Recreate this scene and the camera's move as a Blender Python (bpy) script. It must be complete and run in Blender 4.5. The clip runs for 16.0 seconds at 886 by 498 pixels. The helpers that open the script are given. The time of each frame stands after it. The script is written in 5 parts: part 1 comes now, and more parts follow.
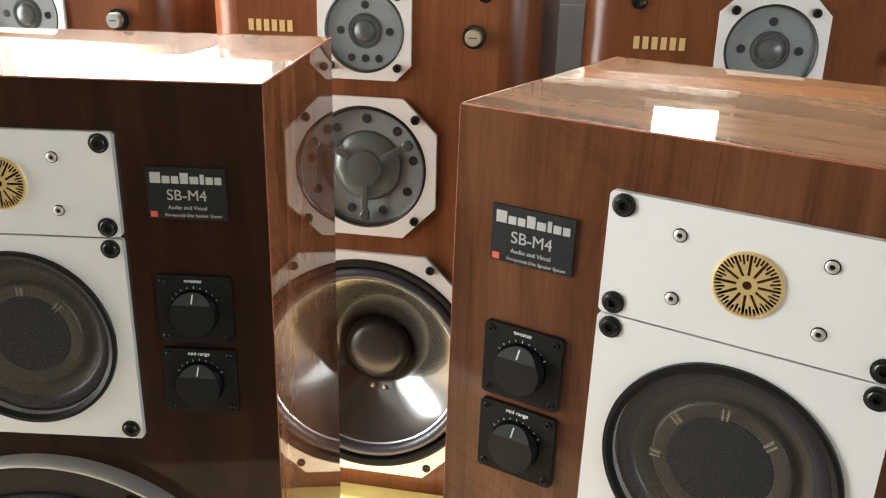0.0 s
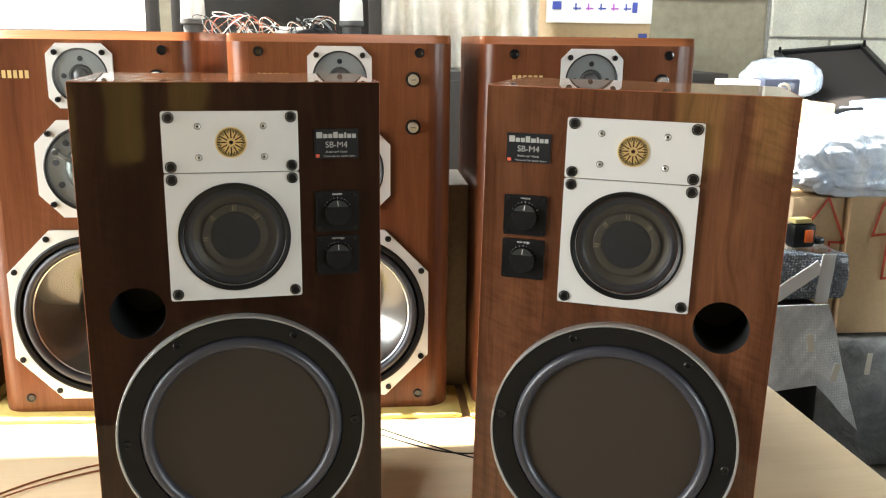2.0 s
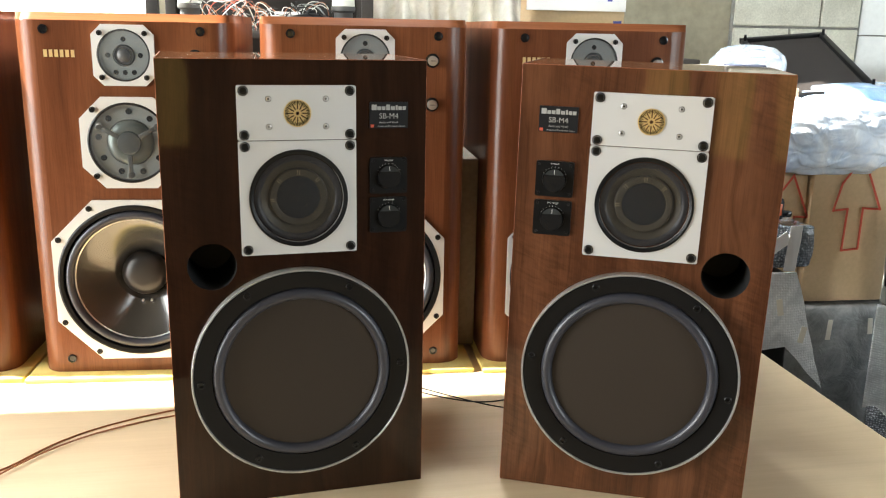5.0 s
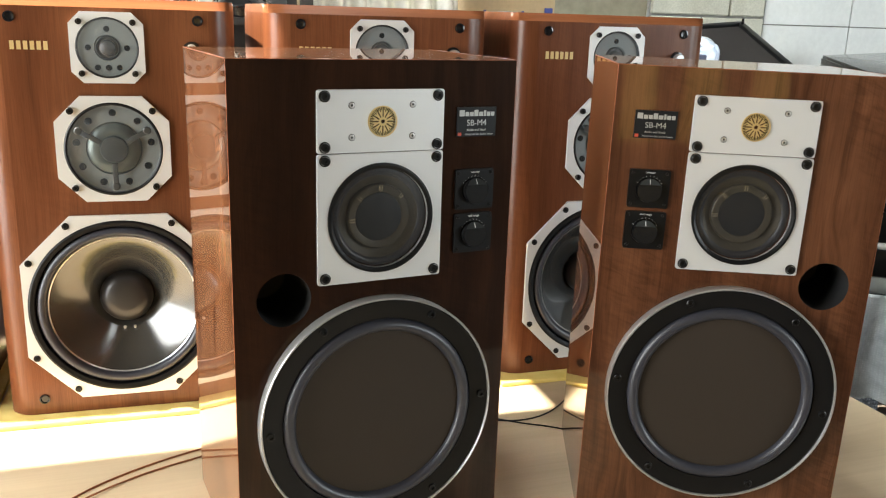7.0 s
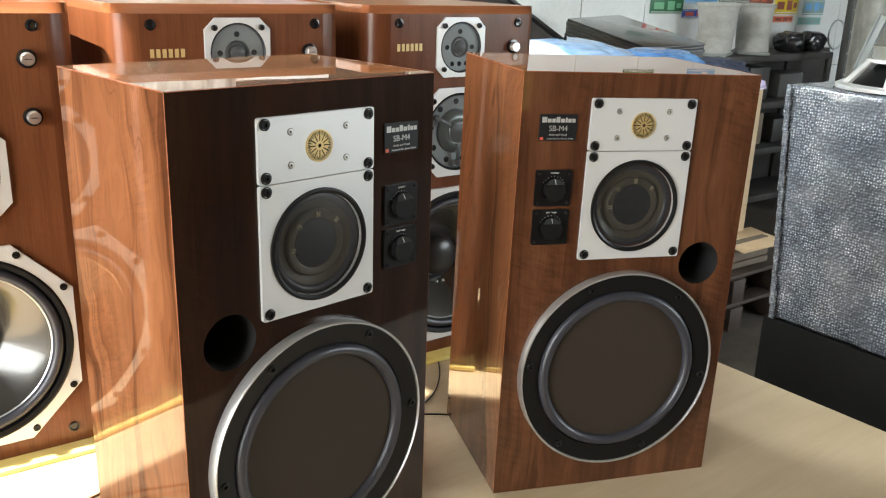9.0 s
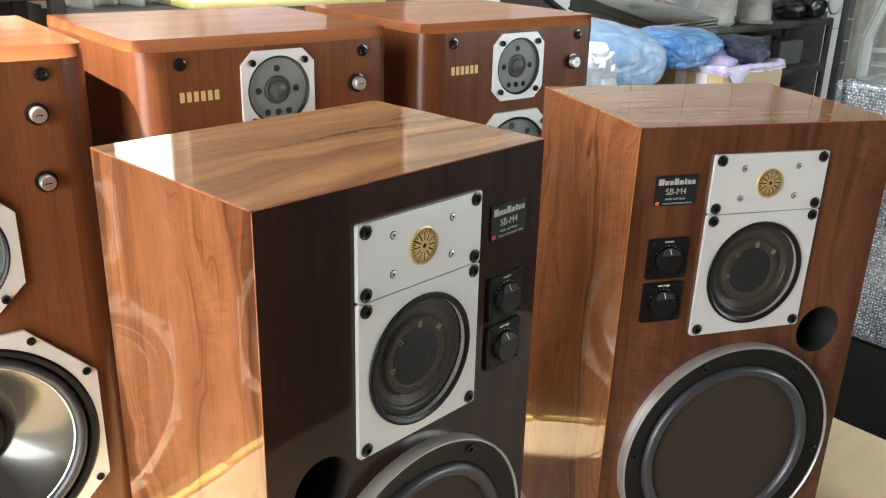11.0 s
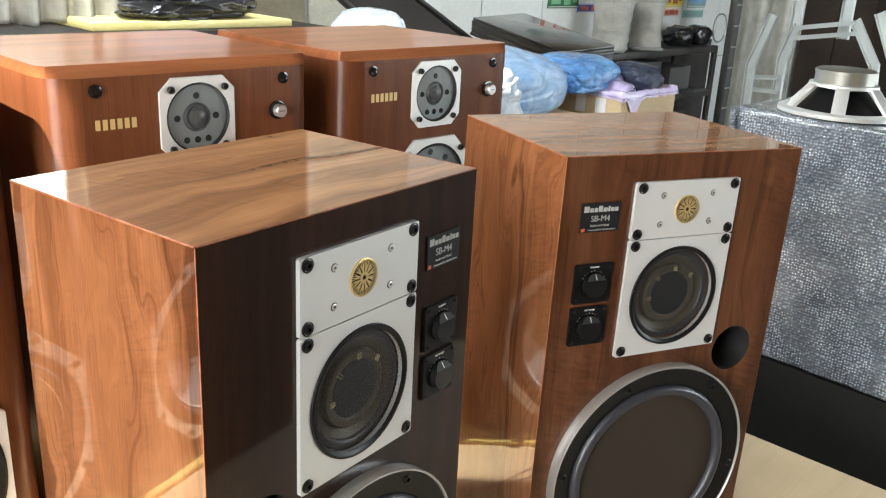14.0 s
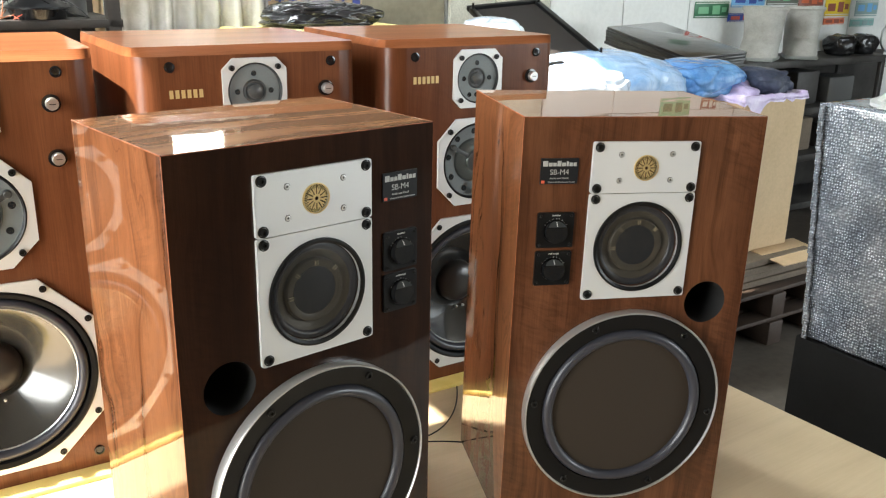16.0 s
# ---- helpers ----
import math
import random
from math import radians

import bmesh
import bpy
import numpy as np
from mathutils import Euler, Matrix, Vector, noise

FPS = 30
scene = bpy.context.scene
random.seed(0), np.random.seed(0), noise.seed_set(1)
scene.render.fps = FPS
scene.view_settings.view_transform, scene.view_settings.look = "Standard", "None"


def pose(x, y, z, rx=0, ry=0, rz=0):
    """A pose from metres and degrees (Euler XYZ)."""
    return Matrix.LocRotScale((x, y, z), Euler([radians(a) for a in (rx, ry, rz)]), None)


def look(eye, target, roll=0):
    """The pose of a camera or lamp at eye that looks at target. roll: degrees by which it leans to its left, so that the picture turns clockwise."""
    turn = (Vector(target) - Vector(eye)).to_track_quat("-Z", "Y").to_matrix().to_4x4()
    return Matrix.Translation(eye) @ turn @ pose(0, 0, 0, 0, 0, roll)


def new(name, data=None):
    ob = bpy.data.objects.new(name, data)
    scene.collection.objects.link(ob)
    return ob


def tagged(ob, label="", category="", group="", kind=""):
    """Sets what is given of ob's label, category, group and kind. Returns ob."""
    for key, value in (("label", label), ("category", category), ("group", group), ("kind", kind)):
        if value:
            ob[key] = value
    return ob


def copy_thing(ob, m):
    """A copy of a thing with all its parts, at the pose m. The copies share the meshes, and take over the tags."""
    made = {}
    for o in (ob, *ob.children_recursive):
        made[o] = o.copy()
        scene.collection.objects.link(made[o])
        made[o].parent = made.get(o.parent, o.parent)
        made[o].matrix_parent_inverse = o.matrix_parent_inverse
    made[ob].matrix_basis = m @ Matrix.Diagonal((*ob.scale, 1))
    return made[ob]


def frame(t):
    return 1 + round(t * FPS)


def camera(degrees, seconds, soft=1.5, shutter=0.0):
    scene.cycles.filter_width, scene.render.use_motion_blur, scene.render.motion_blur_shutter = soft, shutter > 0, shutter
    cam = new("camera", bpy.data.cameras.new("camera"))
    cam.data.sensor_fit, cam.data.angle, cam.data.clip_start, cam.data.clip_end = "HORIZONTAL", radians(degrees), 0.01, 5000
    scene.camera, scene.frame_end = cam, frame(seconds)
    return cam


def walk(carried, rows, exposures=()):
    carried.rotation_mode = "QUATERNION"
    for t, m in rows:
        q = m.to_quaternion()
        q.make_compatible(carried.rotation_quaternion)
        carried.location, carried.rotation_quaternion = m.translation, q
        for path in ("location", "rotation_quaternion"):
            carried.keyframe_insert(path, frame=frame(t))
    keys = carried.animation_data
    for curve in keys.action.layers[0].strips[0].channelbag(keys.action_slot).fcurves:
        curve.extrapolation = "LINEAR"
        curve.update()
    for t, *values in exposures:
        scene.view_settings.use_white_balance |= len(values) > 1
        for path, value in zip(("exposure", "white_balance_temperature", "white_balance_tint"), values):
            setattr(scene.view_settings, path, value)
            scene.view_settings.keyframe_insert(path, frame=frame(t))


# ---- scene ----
cam = camera(53.9, 16.0, soft=1.2)
METRES, EYE, TILT, LEAN, TURN = 2.65, 1.45, 0.0, 0.0, 0.0
ROWS = [
    (0.0, 0.0, 0.0, 0.0, 0.48, -20.16, -1.31),
    (0.5, -0.0451, -0.0439, -0.0001, -5.74, -18.66, -0.77),
    (1.0, -0.0932, -0.088, -0.0017, -11.92, -16.43, -0.65),
    (1.5, -0.1156, -0.1442, -0.0124, -14.38, -14.44, -1.0),
    (2.0, -0.1342, -0.2059, -0.0182, -15.42, -13.46, -0.68),
    (2.5, -0.1585, -0.2313, -0.0203, -16.66, -13.22, -0.0),
    (3.0, -0.176, -0.2437, -0.0214, -17.51, -13.35, 0.2),
    (3.5, -0.1742, -0.2544, -0.0214, -17.18, -13.28, -0.49),
    (4.0, -0.1757, -0.2545, -0.0222, -16.04, -13.52, -1.02),
    (6.3, -0.2573, -0.2051, -0.0172, -24.59, -14.97, -1.76),
    (6.5, -0.2691, -0.192, -0.0166, -25.47, -14.95, -1.9),
    (7.0, -0.2897, -0.1508, -0.017, -27.92, -15.15, -1.79),
    (7.5, -0.3118, -0.1255, -0.0134, -33.23, -15.44, -2.05),
    (8.0, -0.3525, -0.1003, -0.012, -40.37, -15.81, -2.4),
    (8.2, -0.3664, -0.0949, -0.0099, -42.78, -15.96, -2.52),
    (10.3, -0.3566, -0.0314, 0.0448, -47.81, -18.79, -1.92),
    (10.5, -0.3472, -0.0163, 0.0465, -47.52, -19.38, -1.63),
    (11.0, -0.3441, 0.0245, 0.0448, -48.77, -20.59, -1.42),
    (11.5, -0.3388, 0.0515, 0.0401, -50.84, -21.74, -2.59),
    (12.0, -0.3404, 0.0759, 0.0357, -51.91, -22.24, -4.6),
    (12.5, -0.3533, 0.0915, 0.0333, -51.62, -22.24, -6.22),
    (13.0, -0.3526, 0.0863, 0.0357, -52.59, -21.53, -5.9),
    (13.5, -0.3492, 0.0654, 0.0438, -54.96, -19.97, -4.53),
    (14.0, -0.3531, 0.0369, 0.0481, -55.35, -19.0, -2.85),
    (14.5, -0.3493, -0.0123, 0.0453, -52.11, -18.83, -1.06),
    (15.0, -0.3378, -0.0667, 0.0466, -48.3, -18.28, 0.02),
    (15.5, -0.336, -0.0906, 0.0437, -45.25, -17.92, -0.28),
    (16.0, -0.348, -0.1007, 0.0375, -43.11, -18.06, -1.08),
]
walk(cam, [(t, pose(0, 0, EYE, TILT, LEAN, TURN) @ pose(METRES * x, METRES * y, METRES * z, 90 + pitch, roll, yaw)) for t, x, y, z, yaw, pitch, roll in ROWS],
     [(0, 2.66), (1.1, 2.66), (1.5, 2.52), (2.5, 2.54), (4.2, 2.52), (6.5, 2.37), (8.2, 2.27), (10.3, 2.27), (13.5, 2.31), (14.5, 2.38), (15, 2.64), (15.5, 2.38), (16, 2.38)])

# ---- world and light ----
SKY = bpy.data.worlds.new("sky")
scene.world = SKY
SKY.use_nodes = True
_n = SKY.node_tree.nodes
_sky = _n.new("ShaderNodeTexSky")
_sky.sky_type = "NISHITA"
_sky.sun_disc = False
_sky.sun_elevation, _sky.sun_rotation = radians(55), radians(-80)
SKY.node_tree.links.new(_sky.outputs[0], _n["Background"].inputs[0])
_n["Background"].inputs[1].default_value = 0.05
scene.view_settings.exposure = 2.6

ROOM = -10.5                      # the room's axes are turned by this angle
CU, SU = math.cos(radians(ROOM)), math.sin(radians(ROOM))


def room(u, v, z):
    """Room coordinates (along the back wall, towards it, up) to the world."""
    return Vector((u * CU - v * SU, u * SU + v * CU, z))


def room_pose(u, v, z, turn=0.0, rx=0.0, ry=0.0):
    p = room(u, v, z)
    return pose(p.x, p.y, p.z, rx, ry, ROOM + turn)


def lamp(name, kind, m, energy, color=(1, 1, 1), size=(1, 1), angle=0.5):
    d = bpy.data.lights.new(name, kind)
    d.energy, d.color = energy, color
    if kind == "AREA":
        d.shape, d.size, d.size_y = "RECTANGLE", size[0], size[1]
    else:
        d.angle = radians(angle)
    ob = new(name, d)
    ob.matrix_world = m
    return ob


# daylight: sun, sky, two back windows; all other openings are unseen, added for light
# Assumed open strip of roof at the left.
lamp("added_roof_daylight", "AREA", look(room(-2.45, 2.1, 2.95), room(-0.7, 0.8, 0.7)), 25.2, (0.965, 0.98, 0.93), (1.4, 2.0))
# Assumed doorway behind the light from the left.
lamp("added_side_daylight", "AREA", look(room(-3.15, 0.15, 1.45), room(0.0, 0.35, 1.0)), 33.9, (0.95, 0.97, 0.95), (1.7, 2.3))
lamp("window_daylight", "AREA", look(room(-1.6, 3.24, 2.0), room(-0.9, 1.0, 0.8)), 4.1, (0.97, 0.98, 0.92), (1.0, 1.0))
# Assumed doorway, added for cool light on the far floor.
lamp("added_east_daylight", "AREA", look(room(7.15, -1.2, 1.2), room(4.6, -1.2, 0.0)), 11, (0.88, 0.96, 1.0), (2.6, 2.2))
# Assumed shop window behind the camera, fill for the fronts and the pile.
lamp("added_front_daylight", "AREA", look(room(4.6, -3.3, 1.92), room(1.7, 2.0, 1.2)), 35, (0.89, 0.97, 1.0), (2.6, 1.5))
# Fill at an added skylight, to brighten the bags and parcels.
lamp("added_skylight_fill", "AREA", look(room(-0.07, 2.22, 2.97), room(0.9, 1.8, 0.6)), 17, (0.90, 0.98, 1.0), (0.6, 0.5))
_e = radians(55)
lamp("sun", "SUN", look(room(-math.cos(_e), 0.05, math.sin(_e)), (0, 0, 0)), 5.0, (1.0, 0.93, 0.82))

# ---- materials ----


def mat(name, color, rough=0.5, metal=0.0, coat=0.0, coat_rough=0.05, ior=1.5, trans=0.0, alpha=1.0, emit=None, spec=0.5):
    m = bpy.data.materials.new(name)
    m.use_nodes = True
    b = m.node_tree.nodes["Principled BSDF"]
    b.inputs["Base Color"].default_value = (*color, 1)
    b.inputs["Roughness"].default_value = rough
    b.inputs["Metallic"].default_value = metal
    b.inputs["Coat Weight"].default_value = coat
    b.inputs["Coat Roughness"].default_value = coat_rough
    b.inputs["IOR"].default_value = ior
    b.inputs["Transmission Weight"].default_value = trans
    b.inputs["Alpha"].default_value = alpha
    b.inputs["Specular IOR Level"].default_value = spec
    if emit:
        b.inputs["Emission Color"].default_value = (*emit[:3], 1)
        b.inputs["Emission Strength"].default_value = emit[3]
    return m


def nd(m, kind, **kw):
    n = m.node_tree.nodes.new(kind)
    for k, v in kw.items():
        n.inputs[k].default_value = v
    return n


def ln(m, a, b):
    m.node_tree.links.new(a, b)


def coords(m, scale, rot=(0, 0, 0), rand=0.0):
    """Object coordinates, scaled; rand shifts them from object to object."""
    tc = nd(m, "ShaderNodeTexCoord")
    mp = nd(m, "ShaderNodeMapping")
    mp.inputs["Scale"].default_value = scale
    mp.inputs["Rotation"].default_value = [radians(a) for a in rot]
    ln(m, tc.outputs["Object"], mp.inputs["Vector"])
    if rand:
        oi = nd(m, "ShaderNodeObjectInfo")
        mu = nd(m, "ShaderNodeVectorMath")
        mu.operation = "SCALE"
        mu.inputs[0].default_value = (3.1, 7.7, 5.3)
        ln(m, oi.outputs["Random"], mu.inputs["Scale"])
        ln(m, mu.outputs[0], mp.inputs["Location"])
    return mp.outputs[0]


def ramp(m, fac, stops):
    r = nd(m, "ShaderNodeValToRGB")
    e = r.color_ramp.elements
    while len(e) < len(stops):
        e.new(0.5)
    for el, (p, c) in zip(e, stops):
        el.position, el.color = p, (*c, 1)
    ln(m, fac, r.inputs[0])
    return r.outputs[0]


def noise_tex(m, vec, scale, detail=4, rough=0.55, dist=0.0):
    n = nd(m, "ShaderNodeTexNoise", Scale=scale, Detail=detail, Roughness=rough, Distortion=dist)
    ln(m, vec, n.inputs["Vector"])
    return n.outputs["Fac"]


def mix(m, fac, a, b, mode="MIX"):
    x = nd(m, "ShaderNodeMix")
    x.data_type, x.blend_type = "RGBA", mode
    if isinstance(fac, (int, float)):
        x.inputs[0].default_value = fac
    else:
        ln(m, fac, x.inputs[0])
    for s, v in ((6, a), (7, b)):
        if isinstance(v, tuple):
            x.inputs[s].default_value = (*v, 1)
        else:
            ln(m, v, x.inputs[s])
    return x.outputs[2]


def bump(m, height, strength, dist=0.001):
    b = nd(m, "ShaderNodeBump", Strength=strength, Distance=dist)
    ln(m, height, b.inputs["Height"])
    ln(m, b.outputs[0], m.node_tree.nodes["Principled BSDF"].inputs["Normal"])


def base(m, out):
    ln(m, out, m.node_tree.nodes["Principled BSDF"].inputs["Base Color"])


def rough_by(m, fac, lo, hi):
    r = nd(m, "ShaderNodeMapRange")
    r.inputs["To Min"].default_value, r.inputs["To Max"].default_value = lo, hi
    ln(m, fac, r.inputs["Value"])
    ln(m, r.outputs[0], m.node_tree.nodes["Principled BSDF"].inputs["Roughness"])


def grain_axes(m, along):
    """Across and along the grain, shifted from object to object."""
    tc = nd(m, "ShaderNodeTexCoord")
    oi = nd(m, "ShaderNodeObjectInfo")
    sh = nd(m, "ShaderNodeVectorMath")
    sh.operation = "SCALE"
    sh.inputs[0].default_value = (3.1, 7.7, 5.3)
    ln(m, oi.outputs["Random"], sh.inputs["Scale"])
    ad = nd(m, "ShaderNodeVectorMath")
    ln(m, tc.outputs["Object"], ad.inputs[0])
    ln(m, sh.outputs[0], ad.inputs[1])
    sx = nd(m, "ShaderNodeSeparateXYZ")
    ln(m, ad.outputs[0], sx.inputs[0])
    a = nd(m, "ShaderNodeMath")
    a.operation = "ADD"
    ln(m, sx.outputs["X" if along == "z" else "Y"], a.inputs[0])
    ln(m, sx.outputs["Y" if along == "z" else "Z"], a.inputs[1])
    return a.outputs[0], sx.outputs["Z" if along == "z" else "X"]


def math_node(m, op, a, b):
    n = nd(m, "ShaderNodeMath")
    n.operation = op
    for k, v in enumerate((a, b)):
        if isinstance(v, (int, float)):
            n.inputs[k].default_value = v
        else:
            ln(m, v, n.inputs[k])
    return n.outputs[0]


def plane_vec(m, a, b, sa, sb):
    c = nd(m, "ShaderNodeCombineXYZ")
    ln(m, math_node(m, "MULTIPLY", a, sa), c.inputs[0])
    ln(m, math_node(m, "MULTIPLY", b, sb), c.inputs[1])
    return c.outputs[0]


def wood(name, dark, mid, light, coat, coat_rough, along="z", rough=0.4, figure=1.0, streak=14.0, lines=0.5, sway=0.10, wavy=0.00012):
    """Veneer: streaks that follow wavering, here and there closed grain lines; pores; a rippled cross figure."""
    m = mat(name, mid, rough, coat=coat, coat_rough=coat_rough, spec=0.03)
    a, b = grain_axes(m, along)
    warp = noise_tex(m, plane_vec(m, a, b, 8.0, 2.6), 1.0, 3, 0.5, 0.3)
    bent = math_node(m, "ADD", a, math_node(m, "MULTIPLY", math_node(m, "SUBTRACT", warp, 0.5), sway))
    broad = noise_tex(m, plane_vec(m, bent, b, streak * 3.0, 0.7), 1.0, 6, 0.6, 0.2)
    col = ramp(m, broad, [(0.30, dark), (0.45, mid), (0.60, light), (0.74, mid)])
    vein = noise_tex(m, plane_vec(m, bent, b, 24.0, 0.9), 1.0, 4, 0.6, 0.15)
    col = mix(m, lines, col, ramp(m, vein, [(0.37, (0.30, 0.24, 0.21)), (0.415, (0.74, 0.70, 0.68)), (0.46, (1, 1, 1)), (0.555, (1, 1, 1)), (0.570, (0.60, 0.54, 0.51)), (0.590, (1, 1, 1))]), "MULTIPLY")
    fine = noise_tex(m, plane_vec(m, a, b, 520.0, 11.0), 1.0, 3, 0.6)
    col = mix(m, 0.32, col, ramp(m, fine, [(0.32, (0.45, 0.4, 0.36)), (0.55, (1, 1, 1))]), "MULTIPLY")
    slant = math_node(m, "ADD", b, math_node(m, "MULTIPLY", a, 0.4))
    rip = noise_tex(m, plane_vec(m, a, slant, 26.0, 105.0), 1.0, 3, 0.6, 0.8)
    mask = ramp(m, noise_tex(m, plane_vec(m, a, b, 9.0, 3.0), 1.0, 2), [(0.44, (0, 0, 0)), (0.62, (1, 1, 1))])
    rc = ramp(m, rip, [(0.36, (0.66, 0.62, 0.60)), (0.52, (1, 1, 1)), (0.66, (1.22, 1.2, 1.17))])
    col = mix(m, math_node(m, "MULTIPLY", mask, 0.5 * figure), col, mix(m, 1.0, col, rc, "MULTIPLY"))
    blot = noise_tex(m, plane_vec(m, a, b, 22.0, 9.0), 1.0, 5, 0.6)
    col = mix(m, 0.45 * figure, col, ramp(m, blot, [(0.35, (0.66, 0.62, 0.60)), (0.62, (1.12, 1.1, 1.08))]), "MULTIPLY")
    base(m, col)
    bump(m, fine, 0.06, 0.0005)
    wave = nd(m, "ShaderNodeBump", Strength=1.0, Distance=wavy)
    ln(m, noise_tex(m, coords(m, (8, 8, 5)), 1.0, 2), wave.inputs["Height"])
    ln(m, wave.outputs[0], m.node_tree.nodes["Principled BSDF"].inputs["Coat Normal"])
    return m


# Walnut tones differ by face: side light and front shade are put into colour.
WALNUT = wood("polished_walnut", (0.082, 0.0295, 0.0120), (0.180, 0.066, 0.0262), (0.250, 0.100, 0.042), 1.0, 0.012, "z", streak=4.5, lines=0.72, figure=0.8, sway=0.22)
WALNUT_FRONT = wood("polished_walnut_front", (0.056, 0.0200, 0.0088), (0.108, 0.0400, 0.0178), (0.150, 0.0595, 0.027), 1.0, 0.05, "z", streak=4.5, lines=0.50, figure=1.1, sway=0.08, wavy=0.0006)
# Tops: the walnut lightened to hold the light that falls from above.
WALNUT_TOP_LIT = wood("polished_walnut_top_lit", (0.090, 0.039, 0.016), (0.235, 0.102, 0.040), (0.34, 0.163, 0.069), 1.0, 0.015, "x", streak=4.6, lines=0.50, figure=0.8, sway=0.15)
# Left front: darker veneer, deepened further to hold its shade.
WALNUT_DARK_SHADED = wood("dark_walnut_front_shaded", (0.009, 0.0034, 0.0016), (0.020, 0.0075, 0.0033), (0.033, 0.0126, 0.0056), 0.6, 0.05, "z", streak=4.5, lines=0.4, figure=0.8, sway=0.08, wavy=0.0006)
WALNUT_EDGE = mat("reddish_walnut_edge", (0.30, 0.09, 0.035), 0.45, spec=0.25)
base(WALNUT_EDGE, ramp(WALNUT_EDGE, noise_tex(WALNUT_EDGE, coords(WALNUT_EDGE, (60, 60, 60)), 1.0, 4), [(0.35, (0.19, 0.055, 0.022)), (0.65, (0.40, 0.13, 0.055))]))
# Cherry fronts darkened and tops lightened: the fall of light is in the colour.
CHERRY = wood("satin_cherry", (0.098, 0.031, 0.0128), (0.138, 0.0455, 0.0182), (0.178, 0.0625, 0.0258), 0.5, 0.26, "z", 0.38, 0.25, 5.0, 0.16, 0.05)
CHERRY_TOP_LIT = wood("satin_cherry_top_lit", (0.17, 0.055, 0.021), (0.23, 0.078, 0.030), (0.29, 0.10, 0.04), 0.6, 0.12, "x", 0.35, 0.3, 5.0, 0.16, 0.05)

SILVER = mat("brushed_aluminium", (0.77, 0.775, 0.77), 0.42, 0.4)
_f = noise_tex(SILVER, coords(SILVER, (6, 6, 900)), 1.0, 2)
rough_by(SILVER, _f, 0.34, 0.46)
FLANGE = mat("silver_paint", (0.70, 0.70, 0.68), 0.42, 0.35)
bump(FLANGE, noise_tex(FLANGE, coords(FLANGE, (900, 900, 900)), 1.0, 2), 0.08, 0.0004)
RIM = mat("bright_ring", (0.60, 0.59, 0.57), 0.30, 0.7)
BLACK = mat("black_plastic", (0.006, 0.006, 0.0065), 0.36, spec=0.25)
bump(BLACK, noise_tex(BLACK, coords(BLACK, (700, 700, 700)), 1.0, 2), 0.05, 0.0004)
BLACK_GLOSS = mat("gloss_black", (0.008, 0.008, 0.009), 0.12)
RUBBER = mat("rubber_surround", (0.034, 0.035, 0.045), 0.36, spec=0.6)
DARK = mat("dark_void", (0.004, 0.004, 0.004), 0.9, spec=0.1)
STEEL = mat("steel", (0.74, 0.73, 0.71), 0.32, 0.8)
BOLT = mat("black_bolt", (0.02, 0.02, 0.02), 0.3, 0.6)
GOLD = mat("gold_plate", (0.80, 0.60, 0.28), 0.34, 0.7)
WHITE_INK = mat("white_ink", (0.78, 0.78, 0.75), 0.5)
GOLD_INK = mat("gold_ink", (0.62, 0.44, 0.19), 0.4, 0.3)
RED_INK = mat("red_ink", (0.62, 0.10, 0.05), 0.5)
DISC = mat("honeycomb_disc", (0.036, 0.027, 0.020), 0.6, 0.0, spec=0.25)
bump(DISC, noise_tex(DISC, coords(DISC, (260, 260, 260)), 1.0, 2), 0.05, 0.0005)
CONE = mat("glossy_cone", (0.080, 0.079, 0.075), 0.20, 0.65, coat=0.6, coat_rough=0.06)
bump(CONE, noise_tex(CONE, coords(CONE, (30, 30, 30)), 1.0, 3), 0.06, 0.002)
DOME = mat("dome", (0.075, 0.075, 0.075), 0.35, 0.3)
PLY = mat("plywood_board", (0.55, 0.40, 0.24), 0.5)
_v = noise_tex(PLY, coords(PLY, (1.0, 9, 9)), 1.0, 5, 0.6, 0.8)
_g = noise_tex(PLY, coords(PLY, (8, 260, 8)), 1.0, 3)
_s = noise_tex(PLY, coords(PLY, (1, 1, 1)), 2.2, 5)
_c = mix(PLY, 0.14, ramp(PLY, _v, [(0.3, (0.62, 0.48, 0.30)), (0.65, (0.72, 0.57, 0.37))]), ramp(PLY, _g, [(0.35, (0.75, 0.7, 0.62)), (0.6, (1, 1, 1))]), "MULTIPLY")
base(PLY, mix(PLY, 0.4, _c, ramp(PLY, _s, [(0.3, (0.72, 0.68, 0.62)), (0.6, (1.05, 1.03, 1.0))]), "MULTIPLY"))
FOAM = mat("yellow_foam", (0.78, 0.60, 0.16), 0.85)
bump(FOAM, noise_tex(FOAM, coords(FOAM, (220, 220, 220)), 1.0, 3), 0.4, 0.002)
base(FOAM, ramp(FOAM, noise_tex(FOAM, coords(FOAM, (9, 9, 9)), 1.0, 4), [(0.3, (0.66, 0.47, 0.10)), (0.7, (0.84, 0.68, 0.25))]))
WIRE = mat("brown_wire", (0.34, 0.13, 0.055), 0.45)


